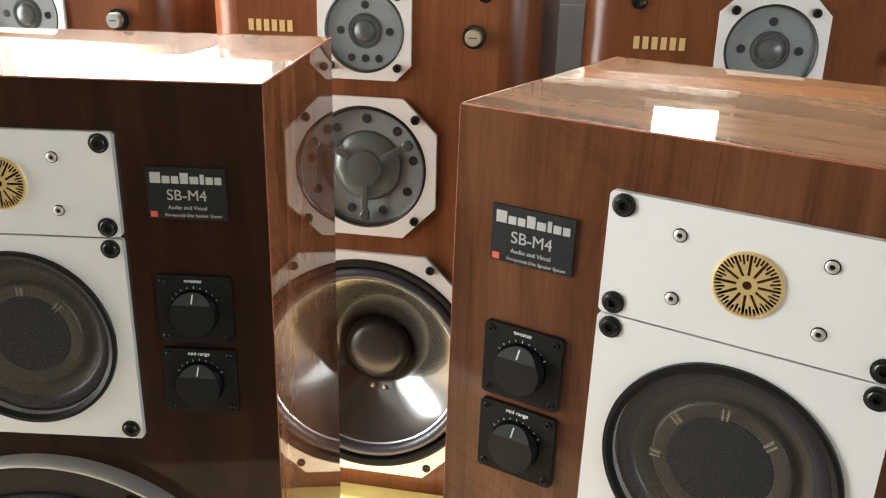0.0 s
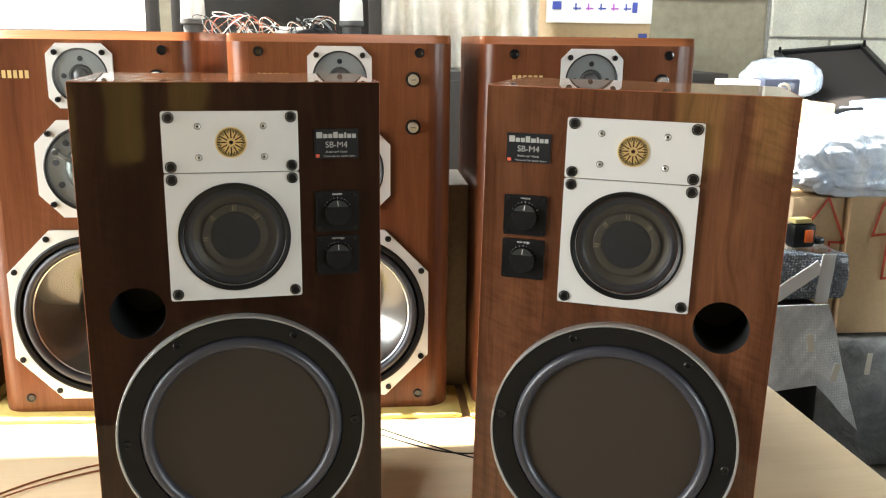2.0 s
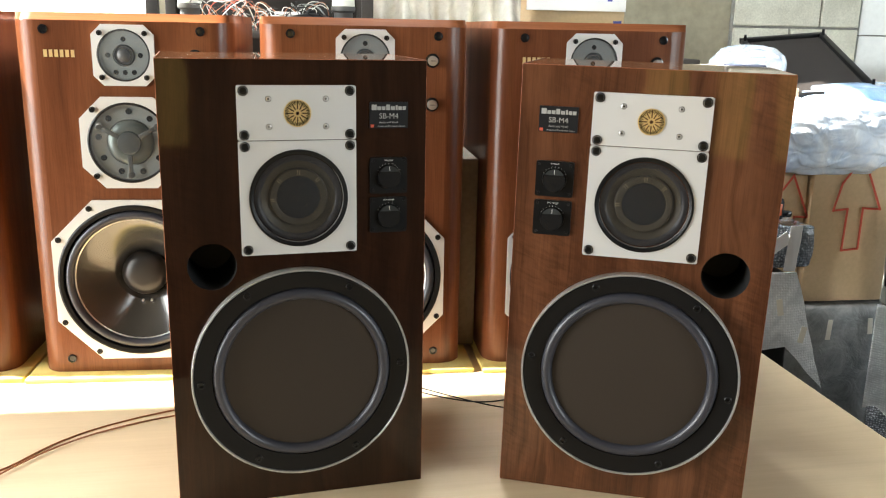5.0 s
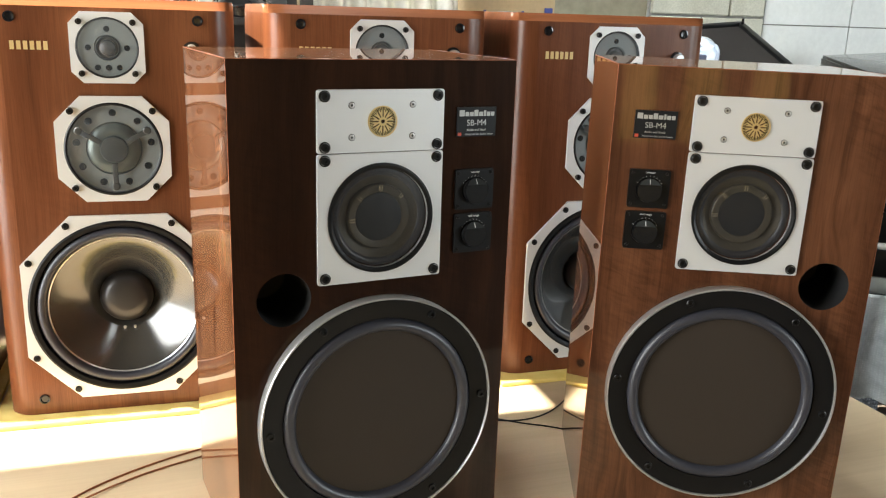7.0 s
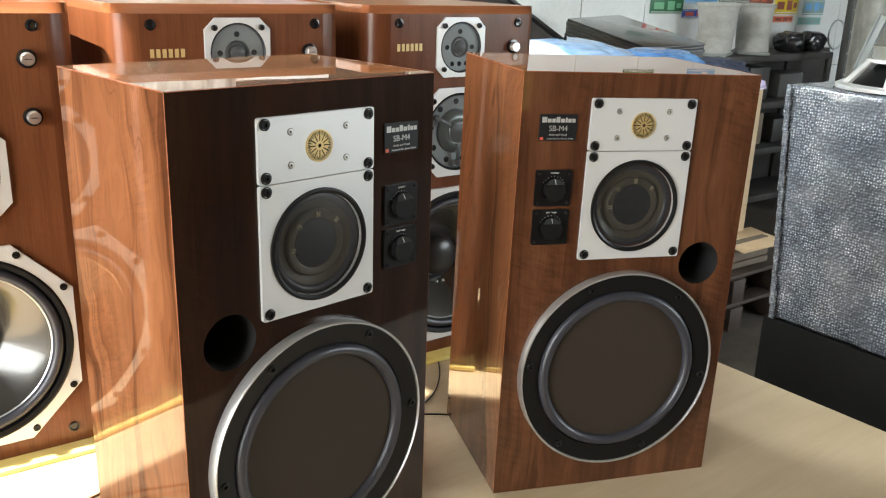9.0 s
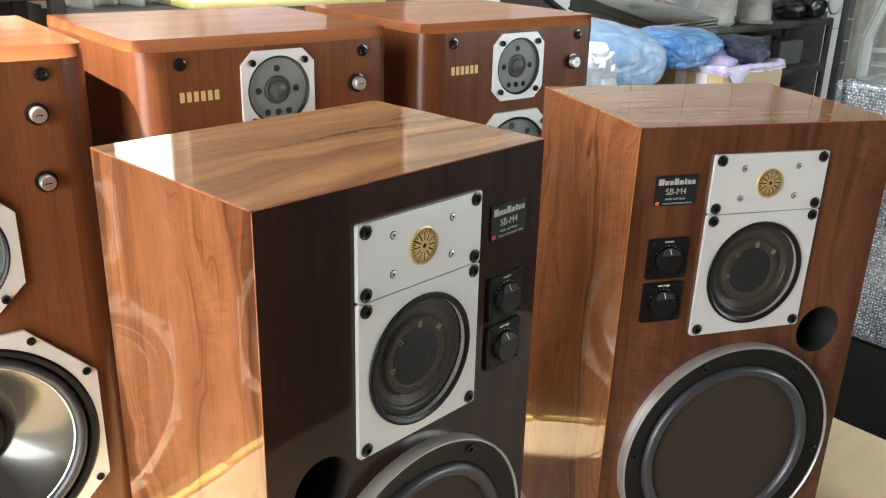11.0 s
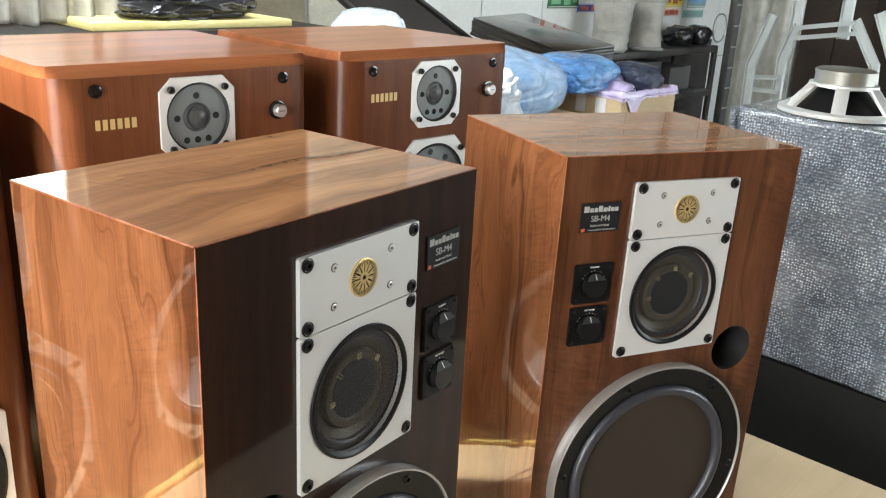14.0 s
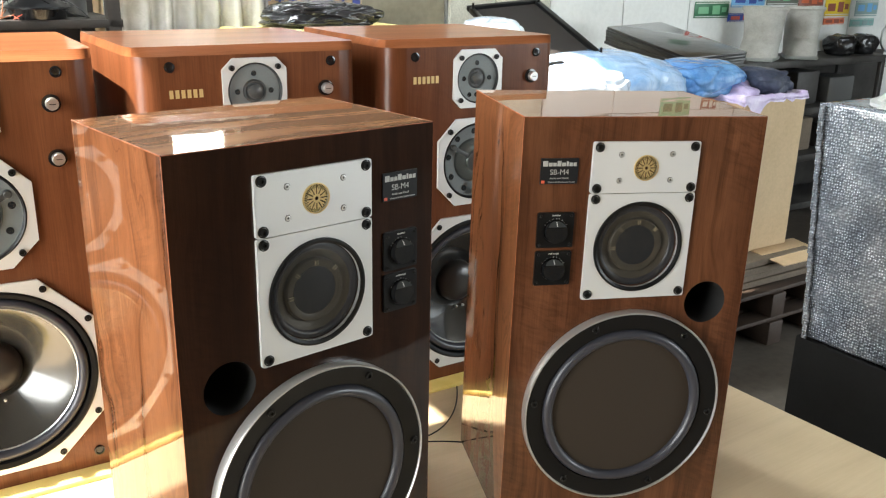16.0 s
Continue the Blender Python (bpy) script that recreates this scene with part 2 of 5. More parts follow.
def weathered(name, a, b, scale, rough=0.8, relief=0.25, blotch=(0.7, 1.05)):
    m = mat(name, a, rough)
    n1 = noise_tex(m, coords(m, (scale,) * 3), 1.0, 6, 0.62)
    n2 = noise_tex(m, coords(m, (scale * 22,) * 3), 1.0, 4)
    lo, hi = blotch
    col = mix(m, 0.6, ramp(m, n1, [(0.32, a), (0.66, b)]), ramp(m, n2, [(0.3, (lo,) * 3), (0.65, (hi,) * 3)]), "MULTIPLY")
    base(m, col)
    bump(m, n2, relief, 0.003)
    return m


CONCRETE = weathered("concrete_floor", (0.075, 0.062, 0.049), (0.140, 0.118, 0.095), 1.4)
PLASTER = weathered("old_plaster", (0.25, 0.22, 0.15), (0.37, 0.33, 0.24), 1.1, 0.85, 0.3)
BLOCK = weathered("flaking_block", (0.47, 0.46, 0.38), (0.66, 0.65, 0.55), 5.0, 0.85, 0.6)
_b = BLOCK.node_tree.nodes["Principled BSDF"].inputs["Base Color"].links[0].from_socket
_c = noise_tex(BLOCK, coords(BLOCK, (5.5, 5.5, 5.5)), 1.0, 7, 0.72, 0.4)
base(BLOCK, mix(BLOCK, 1.0, _b, ramp(BLOCK, _c, [(0.295, (0.10, 0.09, 0.08)), (0.31, (1, 1, 1)), (0.33, (1.12, 1.12, 1.12)), (0.36, (1, 1, 1))]), "MULTIPLY"))
TILE = weathered("white_wall_tile", (0.78, 0.80, 0.78), (0.86, 0.88, 0.86), 2.0, 0.35, 0.05, (0.9, 1.0))
CEIL = weathered("ceiling_board", (0.15, 0.12, 0.085), (0.22, 0.175, 0.125), 1.0)
TANBOARD = weathered("tan_wall_board", (0.42, 0.32, 0.19), (0.52, 0.41, 0.26), 1.2, 0.6, 0.1)
DULL = weathered("dull_boarding", (0.10, 0.085, 0.06), (0.17, 0.14, 0.10), 0.9)
CARD = weathered("cardboard", (0.56, 0.405, 0.235), (0.66, 0.49, 0.30), 3.0, 0.75, 0.12, (0.88, 1.03))
DARKWOOD = weathered("dark_timber", (0.012, 0.010, 0.008), (0.028, 0.022, 0.017), 4.0, 0.7, 0.2)
# ---- mesh helpers ----


def part(name, bm, material, parent=None, label="", smooth=35):
    me = bpy.data.meshes.new(name)
    bmesh.ops.recalc_face_normals(bm, faces=bm.faces)
    bm.to_mesh(me)
    bm.free()
    me.materials.append(material)
    if smooth:
        me.polygons.foreach_set("use_smooth", [True] * len(me.polygons))
        me.set_sharp_from_angle(angle=radians(smooth))
    ob = new(name, me)
    if parent is not None:
        ob.parent = parent
    if label:
        ob["label"] = label
    return ob


def thing(name, m, label, category, group="", kind=""):
    ob = new(name)
    ob.empty_display_size = 0.05
    ob.matrix_world = m
    return tagged(ob, label, category, group, kind)


def box(bm, c, s, bevel=0.0, m=None, seg=2):
    g = bmesh.ops.create_cube(bm, size=1.0)
    vs = g["verts"]
    bmesh.ops.scale(bm, vec=s, verts=vs)
    if bevel:
        es = list({e for v in vs for e in v.link_edges})
        r = bmesh.ops.bevel(bm, geom=es, offset=bevel, segments=seg, affect="EDGES", profile=0.5)
        vs = list({v for f in r["faces"] for v in f.verts} | {v for v in vs if v.is_valid})
    bmesh.ops.translate(bm, vec=c, verts=vs)
    if m is not None:
        bmesh.ops.transform(bm, matrix=m, verts=vs)
    return vs


def lathe(bm, profile, cx=0.0, cz=0.0, seg=48, closed=False):
    """Turns (radius, y) pairs about the axis through (cx, cz) that points along y."""
    rings = []
    for r, y in profile:
        if r < 1e-6:
            rings.append([bm.verts.new((cx, y, cz))])
        else:
            rings.append([bm.verts.new((cx + r * math.cos(2 * math.pi * i / seg), y, cz + r * math.sin(2 * math.pi * i / seg))) for i in range(seg)])
    pairs = list(zip(rings, rings[1:])) + ([(rings[-1], rings[0])] if closed else [])
    for a, b in pairs:
        for i in range(seg):
            j = (i + 1) % seg
            if len(a) == 1 and len(b) == 1:
                continue
            if len(a) == 1:
                bm.faces.new((a[0], b[i], b[j]))
            elif len(b) == 1:
                bm.faces.new((a[i], a[j], b[0]))
            else:
                bm.faces.new((a[i], a[j], b[j], b[i]))
    return bm


def turned(*args, **kw):
    return lathe(bmesh.new(), *args, **kw)


def plate(outline, holes, y0, y1, seg=48):
    """A flat plate in the xz plane from y0 (front) to y1, with round holes (x, z, r)."""
    bm = bmesh.new()
    edges = []
    loops = [list(outline)] + [[(x + r * math.cos(2 * math.pi * i / seg), z + r * math.sin(2 * math.pi * i / seg)) for i in range(seg)] for x, z, r in [q for q in holes if not isinstance(q, list)]]
    loops += [q for q in holes if isinstance(q, list)]
    for lp in loops:
        vs = [bm.verts.new((x, y0, z)) for x, z in lp]
        edges += [bm.edges.new((vs[i], vs[(i + 1) % len(vs)])) for i in range(len(vs))]
    bmesh.ops.triangle_fill(bm, edges=edges, use_beauty=True, use_dissolve=False)
    g = bmesh.ops.extrude_face_region(bm, geom=list(bm.faces))
    bmesh.ops.translate(bm, vec=(0, y1 - y0, 0), verts=[v for v in g["geom"] if isinstance(v, bmesh.types.BMVert)])
    return bm


def rect(x0, z0, x1, z1, cut=0.0):
    if not cut:
        return [(x0, z0), (x1, z0), (x1, z1), (x0, z1)]
    c = cut
    return [(x0 + c, z0), (x1 - c, z0), (x1, z0 + c), (x1, z1 - c), (x1 - c, z1), (x0 + c, z1), (x0, z1 - c), (x0, z0 + c)]


def round_rect(x0, z0, x1, z1, r, n=4):
    out = []
    for cx, cz, a0 in ((x1 - r, z1 - r, 0), (x0 + r, z1 - r, 90), (x0 + r, z0 + r, 180), (x1 - r, z0 + r, 270)):
        out += [(cx + r * math.cos(radians(a0 + 90 * i / n)), cz + r * math.sin(radians(a0 + 90 * i / n))) for i in range(n + 1)]
    return out


def tube(name, pts, r, material, parent=None, label="", res=2, cyclic=False):
    """A bent round rod or cable along points, as a mesh."""
    cu = bpy.data.curves.new(name, "CURVE")
    cu.dimensions, cu.bevel_depth, cu.bevel_resolution, cu.resolution_u = "3D", r, res, 6
    sp = cu.splines.new("NURBS" if len(pts) > 2 else "POLY")
    sp.points.add(len(pts) - 1)
    for p, q in zip(sp.points, pts):
        p.co = (*q, 1)
    if len(pts) > 2:
        sp.order_u, sp.use_endpoint_u = 3, True
    sp.use_cyclic_u = cyclic
    tmp = bpy.data.objects.new(name, cu)
    me = bpy.data.meshes.new_from_object(tmp)
    bpy.data.objects.remove(tmp)
    me.materials.clear()
    me.materials.append(material)
    me.polygons.foreach_set("use_smooth", [True] * len(me.polygons))
    ob = new(name, me)
    if parent is not None:
        ob.parent = parent
    if label:
        ob["label"] = label
    return ob


def text(name, body, size, m, material, parent=None, stretch=1.0, align="CENTER"):
    cu = bpy.data.curves.new(name, "FONT")
    cu.body, cu.size, cu.extrude, cu.align_x, cu.align_y = body, size, 0.0002, align, "CENTER"
    tmp = bpy.data.objects.new(name, cu)
    me = bpy.data.meshes.new_from_object(tmp)
    bpy.data.objects.remove(tmp)
    me.materials.clear()
    me.materials.append(material)
    me.transform(m @ Matrix.Diagonal((stretch, 1, 1, 1)))
    ob = new(name, me)
    if parent is not None:
        ob.parent = parent
    return ob


def faced(x, y, z):
    """Pose of flat writing on a front face, turned to be read from the front."""
    return pose(x, y, z, 90, 0, 0)
# ---- the room ----
MORTAR = weathered("grey_mortar", (0.20, 0.20, 0.18), (0.30, 0.29, 0.27), 3.0)
FRAME = weathered("window_paint", (0.12, 0.10, 0.08), (0.18, 0.15, 0.12), 6.0, 0.5)
GLASS = mat("window_glass", (1, 1, 1), 0.12, trans=1.0)
OUTSIDE = mat("outside_glow", (0.9, 0.9, 0.85), 1.0, emit=(1.0, 0.97, 0.88, 1.8))

TABLE = 0.664


def slab(name, u0, u1, v0, v1, z0, z1, material, label, category, bevel=0.0):
    bm = bmesh.new()
    box(bm, ((u0 + u1) / 2, (v0 + v1) / 2, (z0 + z1) / 2), (abs(u1 - u0), abs(v1 - v0), abs(z1 - z0)), bevel)
    ob = part(name, bm, material, smooth=0)
    ob.matrix_world = pose(0, 0, 0, 0, 0, ROOM)
    return tagged(ob, label, category, kind="structure")


BACK = 3.3
slab("floor", -3.4, 7.4, -3.6, 3.5, -0.1, 0.0, CONCRETE, "worn grey concrete workshop floor with stains", "floor")
# Unseen ceiling: its left edge and skylight hole shape where the sun lands.
slab("ceiling", -1.62, 7.4, -3.6, 1.95, 3.0, 3.1, CEIL, "plain dull boarded workshop ceiling round an added skylight", "ceiling")
slab("ceiling_back", -1.62, 7.4, 2.50, 3.5, 3.0, 3.1, CEIL, "plain dull boarded workshop ceiling round an added skylight", "ceiling")
slab("ceiling_left", -1.62, -0.40, 1.95, 2.50, 3.0, 3.1, CEIL, "plain dull boarded workshop ceiling round an added skylight", "ceiling")
slab("ceiling_right", 0.25, 7.4, 1.95, 2.50, 3.0, 3.1, CEIL, "plain dull boarded workshop ceiling round an added skylight", "ceiling")
# Shop window opening is unseen, made to fit the added fill lamp.
slab("wall_south_end", 6.0, 7.4, -3.6, -3.4, 0, 3.0, DULL, "plain dull boarded wall", "wall")
slab("wall_south_head", 3.2, 6.0, -3.6, -3.4, 2.75, 3.0, DULL, "plain dull boarded wall over an assumed shop window", "wall")
slab("wall_south_sill", 3.2, 6.0, -3.6, -3.4, 0, 1.1, DULL, "plain dull boarded wall under an assumed shop window", "wall")
# East doorway is unseen, an opening made for the added cool light.
slab("wall_east", 7.2, 7.4, 0.2, 3.3, 0, 3.0, DULL, "plain dull boarded wall", "wall")
slab("wall_east_end", 7.2, 7.4, -3.4, -2.6, 0, 3.0, DULL, "plain dull boarded wall", "wall")
slab("wall_east_lintel", 7.2, 7.4, -2.6, 0.2, 2.4, 3.0, DULL, "plain dull boarded lintel over an assumed wide doorway", "wall")
# The side doorway is unseen, left open here for the added light.
slab("wall_west", -3.4, -3.2, -3.4, -0.75, 0, 3.0, PLASTER, "plain beige plastered wall", "wall")
slab("wall_west_end", -3.4, -3.2, 1.05, 3.5, 0, 3.0, PLASTER, "plain beige plastered wall", "wall")
slab("wall_west_lintel", -3.4, -3.2, -0.75, 1.05, 2.65, 3.0, PLASTER, "plain plastered lintel over an assumed side doorway", "wall")
# Unseen slab, added to keep the sun off the walnut speakers.
slab("ceiling_sun_block", -3.4, -1.62, -3.6, 1.04, 3.0, 3.1, CEIL, "plain dull boarded workshop ceiling", "ceiling")
# back wall: two windows, plaster, flaking block, tiles
W1, W2 = (-2.6, -1.12, 1.40, 2.5), (0.15, 0.47, 1.83, 2.24)
WT = 0.2
for nm, u0, u1, z0, z1 in (("wall_north_1", -3.2, W1[0], 0, 3), ("wall_north_2", W1[0], W1[1], 0, W1[2]), ("wall_north_3", W1[0], W1[1], W1[3], 3),
                           ("wall_north_4", W1[1], W2[0], 0, 3), ("wall_north_5", W2[0], W2[1], 0, W2[2]), ("wall_north_6", W2[0], W2[1], W2[3], 3), ("wall_north_7", W2[1], 1.54, 0, 3)):
    slab(nm, u0, u1, BACK, BACK + WT, z0, z1, PLASTER, "dull beige plastered back wall", "wall")
slab("wall_north_block", 1.54, 2.19, BACK - 0.02, BACK + WT, 0, 3.0, MORTAR, "block wall with flaking grey paint", "wall")
slab("wall_north_boards", 1.54, 7.4, BACK - 0.035, BACK - 0.022, 2.46, 3.0, TANBOARD, "tan boarding on the upper back wall", "wall")
slab("wall_north_tile", 2.19, 7.4, BACK - 0.01, BACK + WT, 0, 3.0, MORTAR, "wall lined with large white panels", "wall")
for k, (u0, u1, z0, z1) in enumerate((W1, W2)):
    wn = thing("window_%d" % (k + 1), room_pose((u0 + u1) / 2, BACK, z0), "bright window with a thin dark frame in the back wall", "window", kind="structure")
    w, h = u1 - u0, z1 - z0
    for nm, c, sz in (("window_sill", (0, 0.08, 0.015), (w, 0.2, 0.03)), ("window_frame", (0, 0.1, h - 0.02), (w, 0.05, 0.04)), ("window_frame", (-w / 2 + 0.02, 0.1, h / 2), (0.04, 0.05, h - 0.1)),
                      ("window_frame", (w / 2 - 0.02, 0.1, h / 2), (0.04, 0.05, h - 0.1)), ("window_bar", (0, 0.1, h / 2), (0.03, 0.04, h - 0.1))):
        if k == 0 and nm == "window_frame" and sz[2] > 0.1:
            continue
        if nm == "window_bar":
            if k:
                continue
            c, sz = (-0.14, 0.1, h / 2), (0.06, 0.04, h - 0.1)
        bm = bmesh.new()
        box(bm, c, sz, 0.003)
        part(nm, bm, FRAME, wn)
    bm = bmesh.new()
    box(bm, (0, 0.102, h / 2), (w - (0.08 if k else 0.004), 0.006, h - 0.1))
    pn = part("pane", bm, GLASS, wn, "frosted bright glass", smooth=0)
    pn.visible_shadow = False
    bm = bmesh.new()
    box(bm, ((u0 + u1) / 2, BACK + 0.9, (z0 + z1) / 2 + 0.2), (w + 1.6, 0.02, h + 1.6))
    bd = part("backdrop", bm, OUTSIDE, smooth=0)
    bd.matrix_world = pose(0, 0, 0, 0, 0, ROOM)
    tagged(bd, "bright overexposed daylight outside the window", "backdrop", kind="structure")

# unseen dark boarding, added round the small window to darken reflections in the tops
for nm, u0, u1, z0, z1 in (("wall_north_boarding_1", -1.10, W2[0], 1.60, 3.0), ("wall_north_boarding_2", W2[0], W2[1], 1.60, W2[2]),
                           ("wall_north_boarding_3", W2[0], W2[1], W2[3], 3.0), ("wall_north_boarding_4", W2[1], 1.53, 1.60, 3.0)):
    slab(nm, u0, u1, BACK - 0.015, BACK - 0.003, z0, z1, DARKWOOD, "unseen dark boarding added on the upper back wall for dark reflections", "wall")
# amber glow panels behind the camera, added for warm reflections in the fronts
AMBER = mat("amber_reflection_glow", (0.6, 0.4, 0.1), 1.0, emit=(1.0, 0.68, 0.22, 0.21))
SOUTH = (-1.45, 0.02, 0.66, 1.95)
for nm, u0, u1, z0, z1 in (("wall_south_1", -3.4, SOUTH[0], 0, 3.0), ("wall_south_2", SOUTH[1], 3.2, 0, 3.0), ("wall_south_3", SOUTH[0], SOUTH[1], 0, SOUTH[2]), ("wall_south_4", SOUTH[0], SOUTH[1], SOUTH[3], 3.0)):
    slab(nm, u0, u1, -3.6, -3.4, z0, z1, DULL, "plain dull boarded wall", "wall")
wn = thing("window_3", room_pose((SOUTH[0] + SOUTH[1]) / 2, -3.5, SOUTH[2]), "row of glowing amber panels added for warm reflections", "window", kind="structure")
for x in (-0.715, -0.30, 0.06, 0.42, 0.715):
    bm = bmesh.new()
    box(bm, (x, 0.03, 0.645), (0.15 if abs(x) < 0.7 else 0.06, 0.06, 1.25), 0.004)
    part("window_bar", bm, FRAME, wn)
bm = bmesh.new()
box(bm, (0, 0.02, 0.02), (1.47, 0.16, 0.03), 0.004)
part("window_sill", bm, FRAME, wn)
bm = bmesh.new()
box(bm, (0, -0.06, 0.645), (1.46, 0.01, 1.28))
part("curtain", bm, AMBER, wn, "glowing amber sheet added for warm reflections", smooth=0)

# ---- the table ----
tb = thing("work_table", pose(0, 0, 0, 0, 0, -8.5), "large low plywood work table with a worn surface", "table")
bm = bmesh.new()
box(bm, (-0.55, 0.775, TABLE - 0.0125), (2.45, 1.55, 0.025), 0.003)
part("tabletop", bm, PLY, tb)
for x in (-1.68, 0.58):
    for y in (0.08, 1.47):
        bm = bmesh.new()
        box(bm, (x, y, (TABLE - 0.025) / 2), (0.07, 0.07, TABLE - 0.025), 0.004)
        part("leg", bm, DARKWOOD, tb)

# ---- walnut loudspeakers ----
TW, TH, TD = 0.384, 0.684, 0.278


def bolt_head(bm, x, z, y, r, h, socket=True):
    """A round bolt head with a recessed hexagon socket, facing the front."""
    if socket:
        lathe(bm, [(r, y), (r, y - h * 0.8), (r * 0.86, y - h), (r * 0.5, y - h), (r * 0.48, y - h * 0.2), (0, y - h * 0.2)], x, z, 14)
    else:
        lathe(bm, [(r, y), (r, y - h * 0.6), (r * 0.7, y - h), (0, y - h)], x, z, 12)


def walnut_speaker(name, m, side, twist, label, front, fl):
    """side: +1 with the controls on the viewer's right."""
    sp = thing(name, m, label, "loudspeaker", "pair of walnut speakers")
    hw = TW / 2
    t = 0.018
    ft = 0.0010
    for x in (-1, 1):
        bm = bmesh.new()
        box(bm, (x * (hw - t / 2), ft + TD / 2, (TH - 0.0006) / 2), (t, TD, TH - 0.0006), 0.0005, seg=1)
        part("side_panel", bm, WALNUT, sp)
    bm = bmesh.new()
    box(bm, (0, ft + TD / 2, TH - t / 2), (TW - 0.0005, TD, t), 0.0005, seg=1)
    part("top_panel", bm, WALNUT_TOP_LIT, sp)
    bm = bmesh.new()
    box(bm, (0, ft + TD / 2, t / 2), (TW - 2 * t, TD, t))
    part("bottom_panel", bm, WALNUT_TOP_LIT, sp)
    bm = bmesh.new()
    box(bm, (0, ft + TD - t / 2, TH / 2), (TW - 2 * t, t, TH - 2 * t))
    part("back_panel", bm, WALNUT, sp)
    for ez, ex, sz in ((TH, 0, (TW, 0.0014, 0.0014)), (TH / 2, -hw, (0.0012, 0.0012, TH - 0.003)), (TH / 2, hw, (0.0012, 0.0012, TH - 0.003))):
        bm = bmesh.new()
        box(bm, (ex, 0.0006, ez - (0.0006 if ex == 0 else 0)), sz, 0.0006, seg=2)
        part("front_edge", bm, WALNUT_EDGE, sp, "thin reddish lacquered edge")
    for ex in (-hw, hw):
        bm = bmesh.new()
        box(bm, (ex, ft + TD / 2, TH - 0.0006), (0.0016, TD - 0.002, 0.0016), 0.0006, seg=2)
        part("top_edge", bm, WALNUT_EDGE, sp, "thin reddish lacquered edge")
    WX, WZ, MZ, PX, PZ = 0.0, 0.212, 0.4838, -0.128 * side, 0.385
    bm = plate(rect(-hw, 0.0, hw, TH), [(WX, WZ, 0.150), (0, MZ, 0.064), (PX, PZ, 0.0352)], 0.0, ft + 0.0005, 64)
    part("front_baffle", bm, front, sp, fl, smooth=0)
    # port tube
    part("port_tube", turned([(0.0352, 0.0005), (0.0345, 0.004), (0.0345, 0.12), (0, 0.12)], PX, PZ, 40), mat_port, sp, "black reflex port")
    # woofer
    wf = part("woofer_frame", turned([(0.150, 0.004), (0.1635, 0.002), (0.1635, -0.0135), (0.1615, -0.0148), (0.158, -0.0143), (0.145, -0.0122), (0.1365, -0.0108), (0.1355, -0.006), (0.135, 0.01)], WX, WZ, 96), BLACK, sp, "black woofer flange")
    part("trim_ring", turned([(0.1632, 0.001), (0.1664, 0.0), (0.1664, -0.0155), (0.1656, -0.0168), (0.1640, -0.0168), (0.1632, -0.0155)], WX, WZ, 96, closed=True), RIM, wf, "bright aluminium trim ring")
    prof = [(0.1362, -0.007)] + [(0.1268 - 0.0086 * math.cos(math.pi * i / 10), -0.007 - 0.0105 * math.sin(math.pi * i / 10)) for i in range(11)][::-1] + [(0.1165, -0.006)]
    part("surround", turned(prof, WX, WZ, 96), RUBBER, wf, "black rubber surround")
    part("disc", turned([(0.1195, -0.0060), (0.1180, -0.0082), (0, -0.0082)], WX, WZ, 96), DISC, wf, "flat dark brown honeycomb disc")
    for k in range(6):
        a = radians(twist + 60 * k)
        bm = bmesh.new()
        bolt_head(bm, WX + 0.1525 * math.cos(a), WZ + 0.1525 * math.sin(a), -0.0130, 0.0055, 0.0032)
        part("bolt", bm, BOLT, wf)
    # aluminium plates
    up = part("tweeter_plate", plate(round_rect(-0.085, 0.5698, 0.085, 0.6475, 0.003), [(0, 0.608, 0.0184)], -0.005, 0.0), SILVER, sp, "brushed aluminium tweeter plate", smooth=0)
    lo = part("midrange_plate", plate(round_rect(-0.085, 0.4005, 0.085, 0.5685, 0.003), [(0, MZ, 0.0655)], -0.005, 0.0, 64), SILVER, sp, "brushed aluminium midrange plate", smooth=0)
    for pl, pts in ((up, [(-1, 0.6398), (1, 0.6398), (-1, 0.5775), (1, 0.5775)]), (lo, [(-1, 0.5608), (1, 0.5608), (-1, 0.4092), (1, 0.4092)])):
        for x, z in pts:
            bm = bmesh.new()
            lathe(bm, [(0.0072, -0.005), (0.0072, -0.0062), (0.0058, -0.0066), (0.0058, -0.0048)], x * 0.0757, z, 20)
            bolt_head(bm, x * 0.0757, z, -0.005, 0.0052, 0.0028)
            part("plate_bolt", bm, BOLT, pl, "black hexagon socket bolt")
    for x in (-0.0408, 0.0408):
        for z in (0.6285, 0.5890):
            bm = bmesh.new()
            lathe(bm, [(0.0036, -0.005), (0.0036, -0.0060), (0.0030, -0.0064), (0.0016, -0.0064), (0.0015, -0.0052)], x, z, 16)
            part("small_screw", bm, STEEL, up)
            part("screw_socket", turned([(0.0043, -0.0050), (0.0043, -0.0053), (0.0036, -0.0054), (0, -0.0054)], x, z, 16), BOLT, up)
    # gold slotted tweeter cover: radial fins over a dark dish
    part("tweeter_dish", turned([(0.0186, -0.0045), (0.0184, -0.002), (0.012, 0.002), (0, 0.003)], 0, 0.608, 40), DARK, up)
    slots = [(0, 0.608, 0.0026)]
    for k in range(48):
        a = 2 * math.pi * k / 48
        r0, r1, hw2 = (0.0058, 0.0181, 0.00082) if k % 4 == 0 else ((0.0122, 0.0181, 0.00064) if k % 4 == 2 else (0.0140, 0.0181, 0.00064))
        ca, sa = math.cos(a), math.sin(a)
